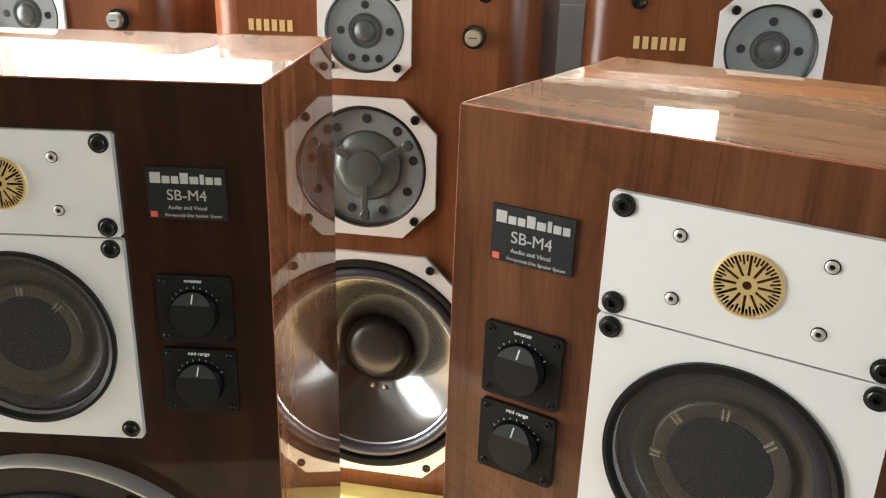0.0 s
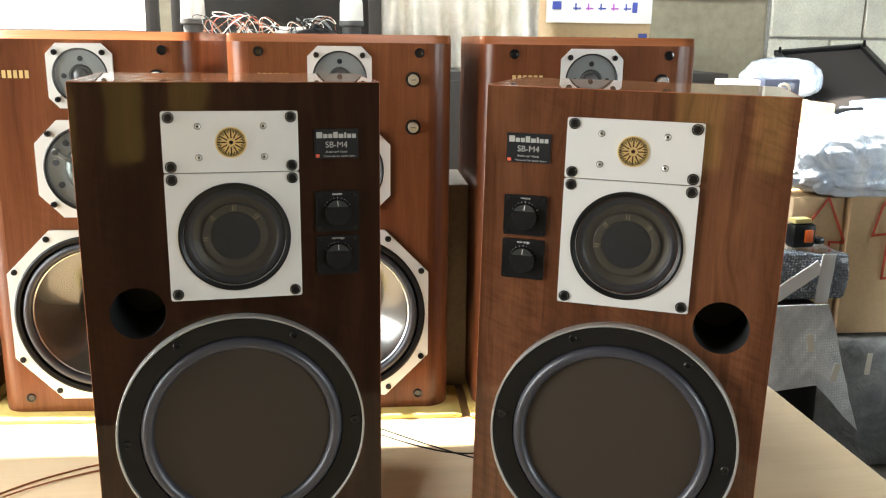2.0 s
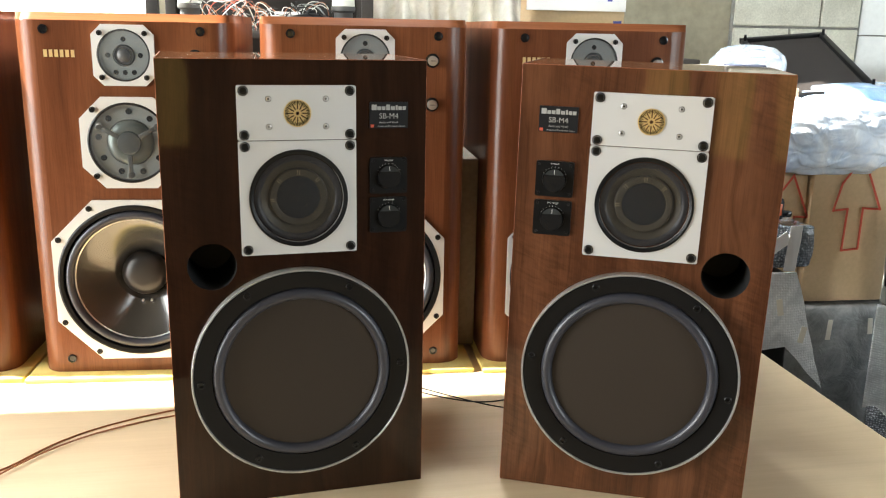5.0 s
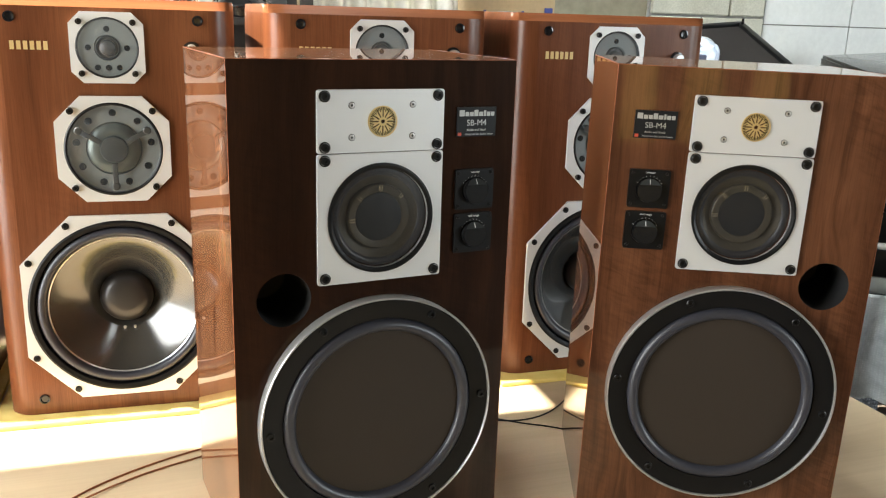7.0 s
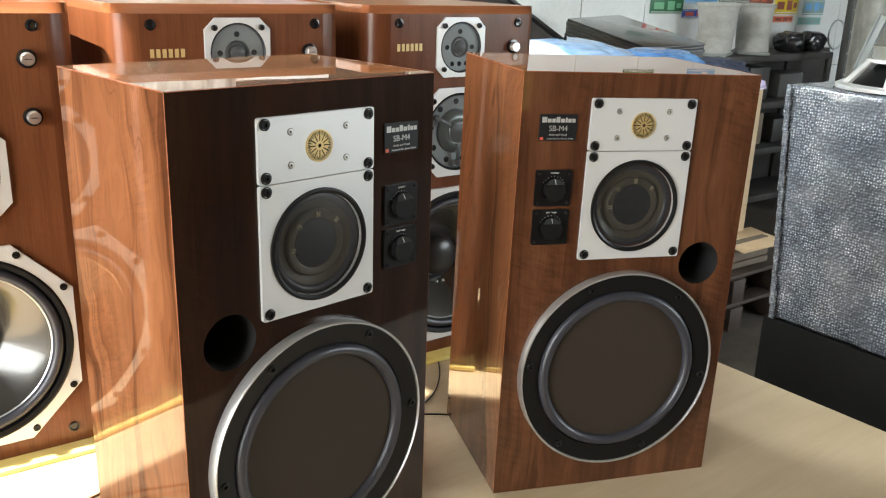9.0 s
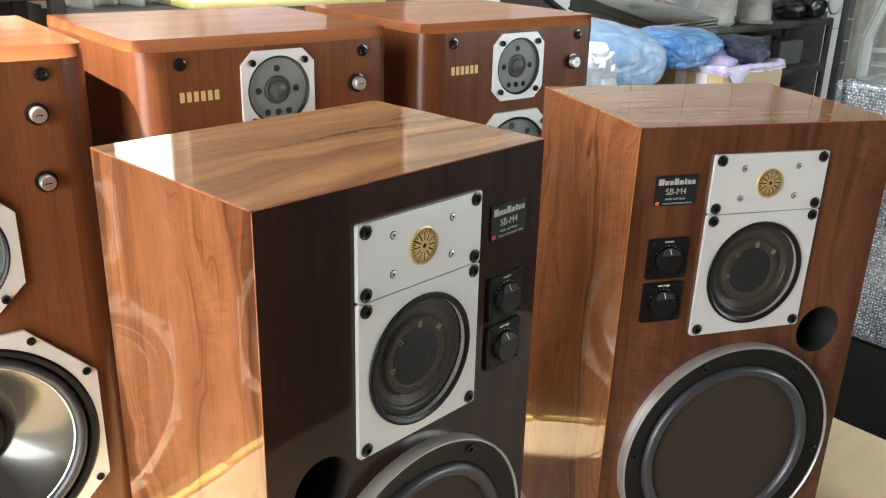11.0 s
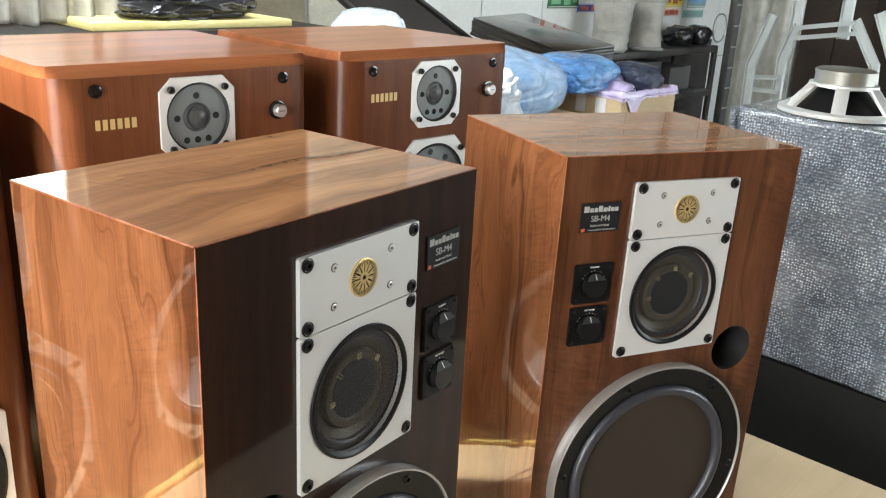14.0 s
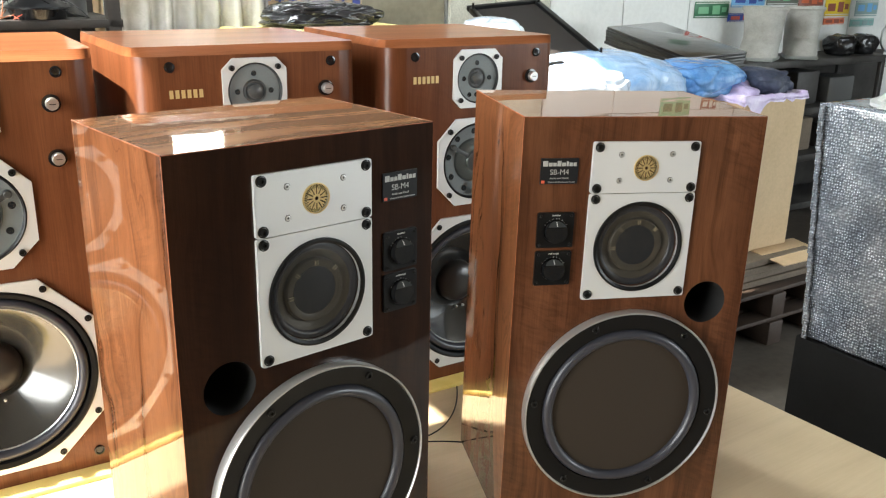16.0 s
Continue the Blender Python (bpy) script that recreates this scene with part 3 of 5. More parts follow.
        slots.append([(ca * r0 - sa * q * hw2, 0.608 + sa * r0 + ca * q * hw2) for q in (-1, 1)] + [(ca * r1 - sa * q * hw2, 0.608 + sa * r1 + ca * q * hw2) for q in (1, -1)])
    bm = plate([(0.0194 * math.cos(2 * math.pi * i / 64), 0.608 + 0.0194 * math.sin(2 * math.pi * i / 64)) for i in range(64)], slots, -0.0066, -0.0059, 16)
    lathe(bm, [(0.0196, -0.005), (0.0196, -0.0064), (0.0187, -0.0067)], 0, 0.608, 64)
    part("tweeter_grille", bm, GOLD, up, "gold plated radial tweeter grille")
    # midrange behind a domed mesh grille
    part("midrange_ring", turned([(0.0655, -0.0050), (0.0655, -0.0055), (0.0690, -0.0075), (0.0718, -0.0072), (0.0722, -0.005)], 0, MZ, 96), BLACK, lo, "black midrange ring")
    part("midrange_well", turned([(0.0656, 0.003), (0.0656, -0.0050)], 0, MZ, 96), DARK, lo)
    part("midrange_surround", turned([(0.0660, 0.003), (0.0640, 0.0015), (0.0600, 0.0005), (0.0560, 0.0020), (0.0545, 0.0040)], 0, MZ, 72), RUBBER, lo, "black outer surround")
    part("midrange_cone", turned([(0.0545, 0.004), (0.0480, 0.0075), (0.0435, 0.0090), (0.0425, 0.0040), (0.0410, 0.0028), (0.0345, 0.0030), (0.0320, 0.0042)], 0, MZ, 72), MIDCONE, lo, "brown midrange diaphragm")
    part("midrange_disc", turned([(0.0320, 0.0046), (0.0315, 0.0036), (0.020, 0.0030), (0, 0.0028)], 0, MZ, 64), MIDDISC, lo, "blue-black centre disc")
    for a in (44, 90, 137, 183):
        bm = bmesh.new()
        for da in (-2.4, 2.4):
            vs = box(bm, (0.0385, -0.0022, 0), (0.0070, 0.0020, 0.0012))
            bmesh.ops.transform(bm, matrix=Matrix.Translation((0, 0, MZ)) @ Matrix.Rotation(-radians(a + da), 4, "Y"), verts=vs)
        part("clip", bm, CLIP, lo, "small brass clip")
    prof = [(0.0665 * (1 - i / 10), -0.0050 - 0.0050 * (1 - (1 - i / 10) ** 2)) for i in range(11)]
    part("mesh_grille", turned(prof, 0, MZ, 72), MESH, lo, "fine black domed mesh grille")
    # badge
    bx = 0.1345 * side
    bd = part("badge", plate(rect(bx - 0.0288, 0.5848, bx + 0.0288, 0.6232), [], -0.0022, 0.0), BADGE, sp, "black badge plate with silver lettering", smooth=0)
    # the maker's mark: eight plain blocks of the letters' sizes
    widths, heights = (1.15, 0.85, 0.8, 0.9, 0.95, 0.45, 0.8, 0.75), (1.0, 0.68, 0.68, 1.0, 0.68, 0.9, 0.68, 0.68)
    x, gap = bx - 0.0258, 0.0011
    for w, h in zip(widths, heights):
        ww = w / sum(widths) * (0.0516 - 7 * gap)
        bm = bmesh.new()
        box(bm, (x + ww / 2, -0.0024, 0.6115 + 0.0040 * h), (ww, 0.0006, 0.0080 * h), 0.0002, seg=1)
        part("mark_block", bm, BADGE_INK, bd)
        x += ww + gap
    text("model_lettering", "SB-M4", 0.0112, faced(bx, -0.0024, 0.6025), BADGE_INK, bd)
    text("lettering", "Audio and Visual", 0.0042, faced(bx, -0.0024, 0.5935), BADGE_INK, bd)
    text("small_lettering", "Honeycomb Disc Speaker System", 0.0034, faced(bx + 0.004, -0.0024, 0.5878), BADGE_INK, bd, 0.9)
    bm = bmesh.new()
    box(bm, (bx - 0.0248, -0.0024, 0.5882), (0.005, 0.0006, 0.0042))
    part("red_mark", bm, RED_INK, bd)
    # level controls
    for cz, word in ((0.5140, "tweeter"), (0.4540, "mid range")):
        pl = part("control_plate", plate(round_rect(bx - 0.0285, cz - 0.0272, bx + 0.0285, cz + 0.0272, 0.003), [(bx, cz - 0.001, 0.0185)], -0.004, 0.0), BLACK, sp, "black level control plate", smooth=0)
        part("dish", turned([(0.0185, -0.004), (0.0182, -0.002), (0, -0.0018)], bx, cz - 0.001, 40), BLACK, pl)
        bm = bmesh.new()
        kr, kz, y0, y1, ch = 0.0172, cz - 0.0015, -0.002, -0.0125, 0.0088
        rim = [(kr * math.cos(2 * math.pi * i / 48), kr * math.sin(2 * math.pi * i / 48)) for i in range(48)]
        a0 = math.asin(ch / kr)
        rim = sorted(rim + [(kr * math.cos(a0), ch), (-kr * math.cos(a0), ch)], key=lambda p: math.atan2(p[1], p[0]))
        back = [bm.verts.new((bx + x, y0, kz + z)) for x, z in rim]
        frnt = [bm.verts.new((bx + x * 0.97, y1 + (max(z - ch, 0.0) * 0.75), kz + z * 0.97)) for x, z in rim]
        for i in range(50):
            bm.faces.new((back[i], back[(i + 1) % 50], frnt[(i + 1) % 50], frnt[i]))
        up_f = [v for v, (x, z) in zip(frnt, rim) if z >= ch - 1e-6]
        i1 = [i for i, (x, z) in enumerate(rim) if z >= ch - 1e-6]
        lows = [frnt[i % 50] for i in range(i1[-1], i1[0] + 51)]
        bm.faces.new(up_f)
        bm.faces.new(lows)
        facet = [v.co + Vector((0, -0.00010, 0.00008)) for v in up_f]
        part("knob", bm, KNOBBLACK, pl, "round black knob with a slanted top facet", smooth=20)
        bm = bmesh.new()
        bm.faces.new([bm.verts.new(p) for p in facet])
        part("knob_facet", bm, FACET_SHEEN, pl, "top facet with its grey sheen painted on", smooth=0)
        bm = bmesh.new()
        box(bm, (0, 0, 0), (0.0009, 0.0005, 0.0070), m=Matrix.Translation((bx, y1 + 0.0026, kz + 0.0126)) @ Matrix.Rotation(radians(-37), 4, "X"))
        part("pointer", bm, WHITE_INK, pl)
        text("control_lettering", word, 0.0042, faced(bx, -0.0042, cz + 0.0234), WHITE_INK, pl)
        bm = bmesh.new()
        for k in range(9):
            a = radians(30 + 15 * k)
            vs = box(bm, (0.0192, -0.0041, 0), (0.0018 if k % 4 == 0 else 0.0011, 0.0004, 0.0004))
            bmesh.ops.transform(bm, matrix=Matrix.Translation((bx, 0, cz - 0.001)) @ Matrix.Rotation(-a, 4, "Y"), verts=vs)
        part("scale_marks", bm, WHITE_INK, pl)
        for dx in (-0.0235, 0.0235):
            for dz in (-0.0222, 0.0222):
                bm = bmesh.new()
                bolt_head(bm, bx + dx, cz + dz, -0.004, 0.0024, 0.0014)
                part("corner_screw", bm, BOLT, pl)
    return sp


# Knob's top facet: the sheen it catches is put into a grey colour.
FACET_SHEEN = mat("facet_sheen_grey", (0.040, 0.044, 0.044), 0.34, 0.3)
CLIP = mat("pale_brass", (0.85, 0.74, 0.50), 0.25, 0.6)
KNOBBLACK = mat("knob_black", (0.009, 0.009, 0.0095), 0.25, spec=0.4)
mat_port = mat("port_black", (0.01, 0.01, 0.01), 0.6)
MIDCONE = mat("midrange_paper", (0.105, 0.090, 0.068), 0.42, 0.2, spec=0.35)
MIDDISC = mat("midrange_disc", (0.016, 0.019, 0.025), 0.45)
BADGE_INK = mat("badge_silver", (0.50, 0.50, 0.48), 0.35, 0.4)
BADGE = mat("badge_black", (0.012, 0.0125, 0.014), 0.45, spec=0.25)
MESH = mat("black_mesh", (0.042, 0.039, 0.034), 0.40, 0.4)
_vo = nd(MESH, "ShaderNodeTexVoronoi", Scale=720.0, Randomness=0.0)
_mp = coords(MESH, (1, 0.0, 1), (0, 45, 0))
ln(MESH, _mp, _vo.inputs["Vector"])
_mr = nd(MESH, "ShaderNodeMapRange")
_mr.inputs["From Min"].default_value, _mr.inputs["From Max"].default_value = 0.36, 0.44
_mr.inputs["To Min"].default_value, _mr.inputs["To Max"].default_value = 0.12, 0.68
ln(MESH, _vo.outputs["Distance"], _mr.inputs["Value"])
ln(MESH, _mr.outputs[0], MESH.node_tree.nodes["Principled BSDF"].inputs["Alpha"])

walnut_speaker("loudspeaker", pose(-0.3186, 0.605, TABLE, 0, 0, -2.4), 1, 2, "polished walnut loudspeaker with a dark front and silver plates", WALNUT_DARK_SHADED, "dark walnut front deepened by painted shade")
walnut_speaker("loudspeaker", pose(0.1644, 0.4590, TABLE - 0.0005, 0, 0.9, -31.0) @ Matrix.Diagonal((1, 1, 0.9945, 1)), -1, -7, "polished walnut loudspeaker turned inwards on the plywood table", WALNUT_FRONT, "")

# ---- cherry loudspeakers ----
YW, YH, YD = 0.42, 0.737, 0.388


def lathe_knob(bm, x):
    """The round foot at the end of an arm; gives its vertices."""
    old = set(bm.verts)
    lathe(bm, [(0.0068, 0.0), (0.0068, -0.0075), (0.005, -0.0090), (0, -0.0092)], x, 0, 14)
    return [v for v in bm.verts if v not in old]


def cherry_speaker(name, m, label):
    sp = thing(name, m, label, "loudspeaker", "row of cherry speakers")
    hw, r, fl = YW / 2, 0.045, 0.020
    n = 8

    def plan(inset):
        """Half-round front corners; the flat front runs between x = -hw+r and hw-r."""
        pts = []
        for i in range(n + 1):
            a = radians(270 + 90 * i / n)
            pts.append((hw - r + r * math.cos(a), max(r + r * math.sin(a), inset)))
        pts += [(hw, YD), (-hw, YD)]
        for i in range(n + 1):
            a = radians(180 + 90 * i / n)
            pts.append((-hw + r + r * math.cos(a), max(r + r * math.sin(a), inset)))
        return pts
    bm = bmesh.new()
    zc = YH - fl * 0.75
    low = [bm.verts.new((x, y, 0)) for x, y in plan(0)]
    mid = [bm.verts.new((x, y, zc)) for x, y in plan(0)]
    k = len(low)
    for i in range(k - 1):
        bm.faces.new((low[i], low[i + 1], mid[i + 1], mid[i]))
    bm.faces.new(low)
    part("cabinet", bm, CHERRY, sp, smooth=40)
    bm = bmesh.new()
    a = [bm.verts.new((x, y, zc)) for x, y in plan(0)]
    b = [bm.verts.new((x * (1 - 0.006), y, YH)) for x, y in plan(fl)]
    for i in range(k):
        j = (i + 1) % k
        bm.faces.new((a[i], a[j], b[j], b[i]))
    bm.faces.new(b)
    part("top_panel", bm, CHERRY_TOP_LIT, sp, smooth=25)
    TZ, MZ, WZ = 0.657, 0.486, 0.200
    bm = plate(rect(-hw + r, 0.0, hw - r, zc), [(0, TZ, 0.047), (0, MZ, 0.079), (0, WZ, 0.150)], 0.0, 0.02, 64)
    part("front_baffle", bm, CHERRY, sp, smooth=0)
    # tweeter
    fr = part("tweeter_flange", plate(rect(-0.0590, TZ - 0.0585, 0.0590, TZ + 0.0585, 0.019), [(0, TZ, 0.0500)], -0.0045, 0.0, 64), FLANGE, sp, "silver cut-corner tweeter flange", smooth=0)
    part("tweeter_body", turned([(0.0502, -0.002), (0.049, 0.001), (0.0215, 0.002), (0.0205, 0.006), (0, 0.006)], 0, TZ, 48), BACKPLATE, fr, "grey tweeter backing plate")
    part("tweeter_rim", turned([(0.0468, 0.002), (0.0472, -0.0035), (0.0490, -0.0052), (0.0503, -0.0045)], 0, TZ, 48), BLACK, fr, "thin black rim")
    part("dome", turned([(0.0205, 0.004), (0.0180, -0.001), (0.0165, 0.002), (0.0135, 0.002), (0.0120, -0.003), (0.006, -0.006), (0, -0.007)], 0, TZ, 32), DOME, fr, "dark hard dome")
    part("mesh_grille", turned([(0.0502, -0.004)] + [(0.0495 * (1 - i / 10), -0.0050 - 0.005 * (1 - (1 - i / 10) ** 2)) for i in range(11)], 0, TZ, 48), GREYMESH, fr, "domed grey mesh grille")
    for a, q in ((90, 0.031), (180, 0.031), (0, 0.031), (270, 0.033), (242, 0.037), (298, 0.037)):
        part("hole", turned([(0.0050, 0.0020), (0.0047, 0.0005), (0, 0.0005)], q * math.cos(radians(a)), TZ + q * math.sin(radians(a)), 14), DARK, fr)
    for x in (-1, 1):
        for z in (-1, 1):
            bm = bmesh.new()
            bolt_head(bm, x * 0.0423, TZ + z * 0.0423, -0.0045, 0.0052, 0.005)
            part("bolt", bm, BOLT, fr)
    # midrange
    fr = part("midrange_flange", plate(rect(-0.093, MZ - 0.0910, 0.093, MZ + 0.0910, 0.043), [(0, MZ, 0.0800)], -0.0055, 0.0, 72), FLANGE, sp, "silver cut-corner midrange flange", smooth=0)
    part("midrange_rim", turned([(0.0755, 0.004), (0.0755, -0.0045), (0.0780, -0.0070), (0.0805, -0.0055)], 0, MZ, 64), BLACK, fr)
    part("midrange_body", turned([(0.0760, 0.004), (0.075, 0.006), (0.0465, 0.008), (0.0455, 0.016), (0.030, 0.016)], 0, MZ, 64), BACKPLATE, fr, "grey midrange backing plate")
    part("dome", turned([(0.0455, 0.012), (0.0440, 0.004), (0.038, -0.001), (0.028, -0.0040), (0.0235, -0.0030), (0.022, -0.006), (0.012, -0.0075), (0, -0.0080)], 0, MZ, 48), SHINYDOME, fr, "grey metallic midrange dome")
    part("mesh_grille", turned([(0.0762, -0.004)] + [(0.0758 * (1 - i / 10), -0.0055 - 0.009 * (1 - (1 - i / 10) ** 2)) for i in range(11)], 0, MZ, 64), GREYMESH, fr, "domed grey mesh grille")
    for k2 in range(9):
        a = radians(40 * k2 + 10)
        part("hole", turned([(0.0062, 0.0075), (0.006, 0.0055), (0, 0.0055)], 0.062 * math.cos(a), MZ + 0.062 * math.sin(a), 14), DARK, fr)
    bm = bmesh.new()
    lathe(bm, [(0.0225, -0.006), (0.0220, -0.0085), (0.013, -0.0100), (0, -0.0105)], 0, MZ, 32)
    for a in (30, 150, 270):
        vs = box(bm, (0.044, -0.0065, 0), (0.040, 0.003, 0.0090), 0.001)
        vs += lathe_knob(bm, 0.0645)
        bmesh.ops.transform(bm, matrix=Matrix.Translation((0, 0, MZ)) @ Matrix.Rotation(-radians(a), 4, "Y"), verts=vs)
    part("phase_plug", bm, PLUG, fr, "three-armed black diffuser")
    for x in (-1, 1):
        for z in (-1, 1):
            bm = bmesh.new()
            bolt_head(bm, x * 0.0662, MZ + z * 0.0662, -0.0055, 0.0058, 0.0055)
            part("bolt", bm, BOLT, fr)
    # woofer
    fr = part("woofer_flange", plate(rect(-0.167, WZ - 0.170, 0.167, WZ + 0.170, 0.085), [(0, WZ, 0.1600)], -0.006, 0.0, 96), FLANGE, sp, "silver octagonal woofer flange", smooth=0)
    part("woofer_rim", turned([(0.1605, 0.004), (0.1605, -0.0065), (0.1570, -0.0080), (0.1500, -0.0065), (0.1475, 0.002)], 0, WZ, 96), BLACK, fr, "black gasket ring")
    prof = [(0.1480, 0.004)] + [(0.1385 - 0.0090 * math.cos(math.pi * i / 10), 0.004 - 0.0110 * math.sin(math.pi * i / 10)) for i in range(11)][::-1]
    part("surround", turned(prof, 0, WZ, 96), RUBBER, fr, "black rubber surround")
    part("cone_edge", turned([(0.1305, 0.004), (0.1290, 0.0025), (0.1272, 0.004)], 0, WZ, 96), RIM, fr, "thin bright cone edge")
    part("cone", turned([(0.1275, 0.004), (0.1240, 0.006), (0.110, 0.016), (0.085, 0.034), (0.060, 0.054), (0.046, 0.066)], 0, WZ, 96), CONE, fr, "dark glossy woofer cone")
    part("dust_cap", turned([(0.0475, 0.066), (0.0465, 0.054), (0.043, 0.046), (0.034, 0.040), (0.018, 0.036), (0, 0.035)], 0, WZ, 64), DUST, fr, "black dust cap")
    for x in (-0.006, 0.012):
        bm = bmesh.new()
        lathe(bm, [(0.0028, 0.050), (0.0024, 0.045), (0, 0.044)], x, WZ - 0.058, 10)
        part("solder_eyelet", bm, STEEL, fr)
    for k2 in range(8):
        a = radians((30, 60, 120, 150, 210, 240, 300, 330)[k2])
        q = 0.1765
        bm = bmesh.new()
        bolt_head(bm, q * math.cos(a), WZ + q * math.sin(a), -0.006, 0.0060, 0.0022)
        part("bolt", bm, BOLT, fr)
    # grille sockets, level knobs and the maker's mark
    for x, z in ((-0.1475, 0.7045), (0.1475, 0.7045), (-0.1475, 0.030), (0.1475, 0.030)):
        bm = bmesh.new()
        lathe(bm, [(0.0090, 0.0), (0.0090, -0.0026), (0.0068, -0.0030), (0.0056, -0.0008), (0, -0.0006)], x, z, 24)
        part("grille_socket", bm, BLACK_GLOSS, sp, "black grille socket")
    for z in (0.656, 0.568):
        part("knob_bezel", turned([(0.0142, 0.0), (0.0142, -0.004), (0.0118, -0.0045), (0.0, -0.0035)], 0.136, z, 32), BLACK_GLOSS, sp)
        kn = part("level_knob", turned([(0.0098, -0.0035), (0.0098, -0.014), (0.0090, -0.0152), (0, -0.0152)], 0.136, z, 32), KNOB, sp, "small silver level knob")
        bm = bmesh.new()
        box(bm, (0.136, -0.0153, z), (0.010, 0.0006, 0.0012))
        part("pointer", bm, BLACK, kn)
    # the maker's mark: six plain bars
    for i in range(6):
        bm = bmesh.new()
        box(bm, (-0.1515 + 0.0102 * (i + 0.45), -0.0003, 0.659), (0.0066, 0.0006, 0.0140))
        part("mark_block", bm, GOLD_INK, sp, "gold block of a maker's mark")
    return sp


PLUG = mat("grey_diffuser", (0.045, 0.048, 0.047), 0.35, 0.2)
BACKPLATE = mat("grey_backplate", (0.20, 0.222, 0.222), 0.42, 0.1)
SHINYDOME = mat("bright_dome", (0.10, 0.118, 0.108), 0.32, 0.5)
DUST = mat("dust_cap", (0.035, 0.032, 0.03), 0.3, 0.2)
KNOB = mat("turned_silver", (0.62, 0.62, 0.60), 0.28, 0.85)
GREYMESH = mat("grey_mesh", (0.25, 0.27, 0.27), 0.35, 0.1)
_wv = nd(GREYMESH, "ShaderNodeTexVoronoi", Scale=620.0, Randomness=0.1)
ln(GREYMESH, coords(GREYMESH, (1, 0.0, 1)), _wv.inputs["Vector"])
_mr = nd(GREYMESH, "ShaderNodeMapRange")
_mr.inputs["From Min"].default_value, _mr.inputs["From Max"].default_value = 0.2, 0.6
_mr.inputs["To Min"].default_value, _mr.inputs["To Max"].default_value = 0.06, 0.18
ln(GREYMESH, _wv.outputs["Distance"], _mr.inputs["Value"])
ln(GREYMESH, _mr.outputs[0], GREYMESH.node_tree.nodes["Principled BSDF"].inputs["Alpha"])

MAT = 0.674
ys = cherry_speaker("loudspeaker", pose(-0.102, 1.090, MAT, 0, 0, -10.6), "cherry wood loudspeaker with silver driver flanges on yellow foam")
copy_thing(ys, pose(0.3605, 0.9955, MAT, 0, 0, -11.0))
copy_thing(ys, pose(-0.561, 1.190, MAT, 0, 0, -12.0))
copy_thing(ys, pose(-1.025, 1.296, MAT, 0, 0, -12.0))

# foam mats under the row
for k, (x, y, a, w) in enumerate(((-0.102, 1.090, -10.6, 0.47), (0.3605, 0.9945, -10.7, 0.44), (-0.561, 1.190, -12.0, 0.47), (-1.025, 1.296, -12.0, 0.47))):
    bm = bmesh.new()
    box(bm, (0, 0.172, 0.0047), (w, 0.42, 0.0094), 0.003)
    mt = part("foam_mat", bm, FOAM)
    mt.matrix_world = pose(x, y, TABLE + 0.0003, 0, 0, a)
    tagged(mt, "thin yellow foam mat under a speaker", "foam mat", "foam mats")

# ---- materials of the workshop clutter ----
BUBBLE = mat("bubble_wrap", (0.42, 0.46, 0.50), 0.16, coat=1.0, coat_rough=0.06)
_vo = nd(BUBBLE, "ShaderNodeTexVoronoi", Scale=125.0, Randomness=0.45)
_vo.feature = "SMOOTH_F1"
ln(BUBBLE, coords(BUBBLE, (1, 1, 1)), _vo.inputs["Vector"])
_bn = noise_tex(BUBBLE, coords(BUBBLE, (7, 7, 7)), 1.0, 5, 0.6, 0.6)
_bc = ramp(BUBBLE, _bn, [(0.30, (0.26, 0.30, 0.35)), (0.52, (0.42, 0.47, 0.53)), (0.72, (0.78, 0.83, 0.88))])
# Bright dots and dark gaps: bubble glints and shade are put into the colour.
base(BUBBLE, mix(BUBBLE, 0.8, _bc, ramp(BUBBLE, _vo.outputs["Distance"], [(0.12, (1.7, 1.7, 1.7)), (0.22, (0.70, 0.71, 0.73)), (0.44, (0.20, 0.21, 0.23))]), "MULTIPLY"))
_bb = nd(BUBBLE, "ShaderNodeBump", Strength=1.0, Distance=0.012)
_bb.invert = True
ln(BUBBLE, _vo.outputs["Distance"], _bb.inputs["Height"])
ln(BUBBLE, _bb.outputs[0], BUBBLE.node_tree.nodes["Principled BSDF"].inputs["Normal"])


PALE_BUBBLE = mat("pale_bubble_wrap", (0.62, 0.66, 0.68), 0.18, coat=1.0, coat_rough=0.08)
_vo = nd(PALE_BUBBLE, "ShaderNodeTexVoronoi", Scale=130.0, Randomness=0.3)
_vo.feature = "SMOOTH_F1"
ln(PALE_BUBBLE, coords(PALE_BUBBLE, (1, 1, 1)), _vo.inputs["Vector"])
_pn = ramp(PALE_BUBBLE, noise_tex(PALE_BUBBLE, coords(PALE_BUBBLE, (8, 8, 8)), 1.0, 5, 0.6, 0.8), [(0.35, (0.62, 0.66, 0.68)), (0.60, (0.90, 0.93, 0.94))])
# Fainter here: shade between the bubbles is painted into the colour.
base(PALE_BUBBLE, mix(PALE_BUBBLE, 0.5, _pn, ramp(PALE_BUBBLE, _vo.outputs["Distance"], [(0.1, (1.05, 1.05, 1.05)), (0.5, (0.72, 0.73, 0.75))]), "MULTIPLY"))
bump(PALE_BUBBLE, _vo.outputs["Distance"], 0.5, 0.006)


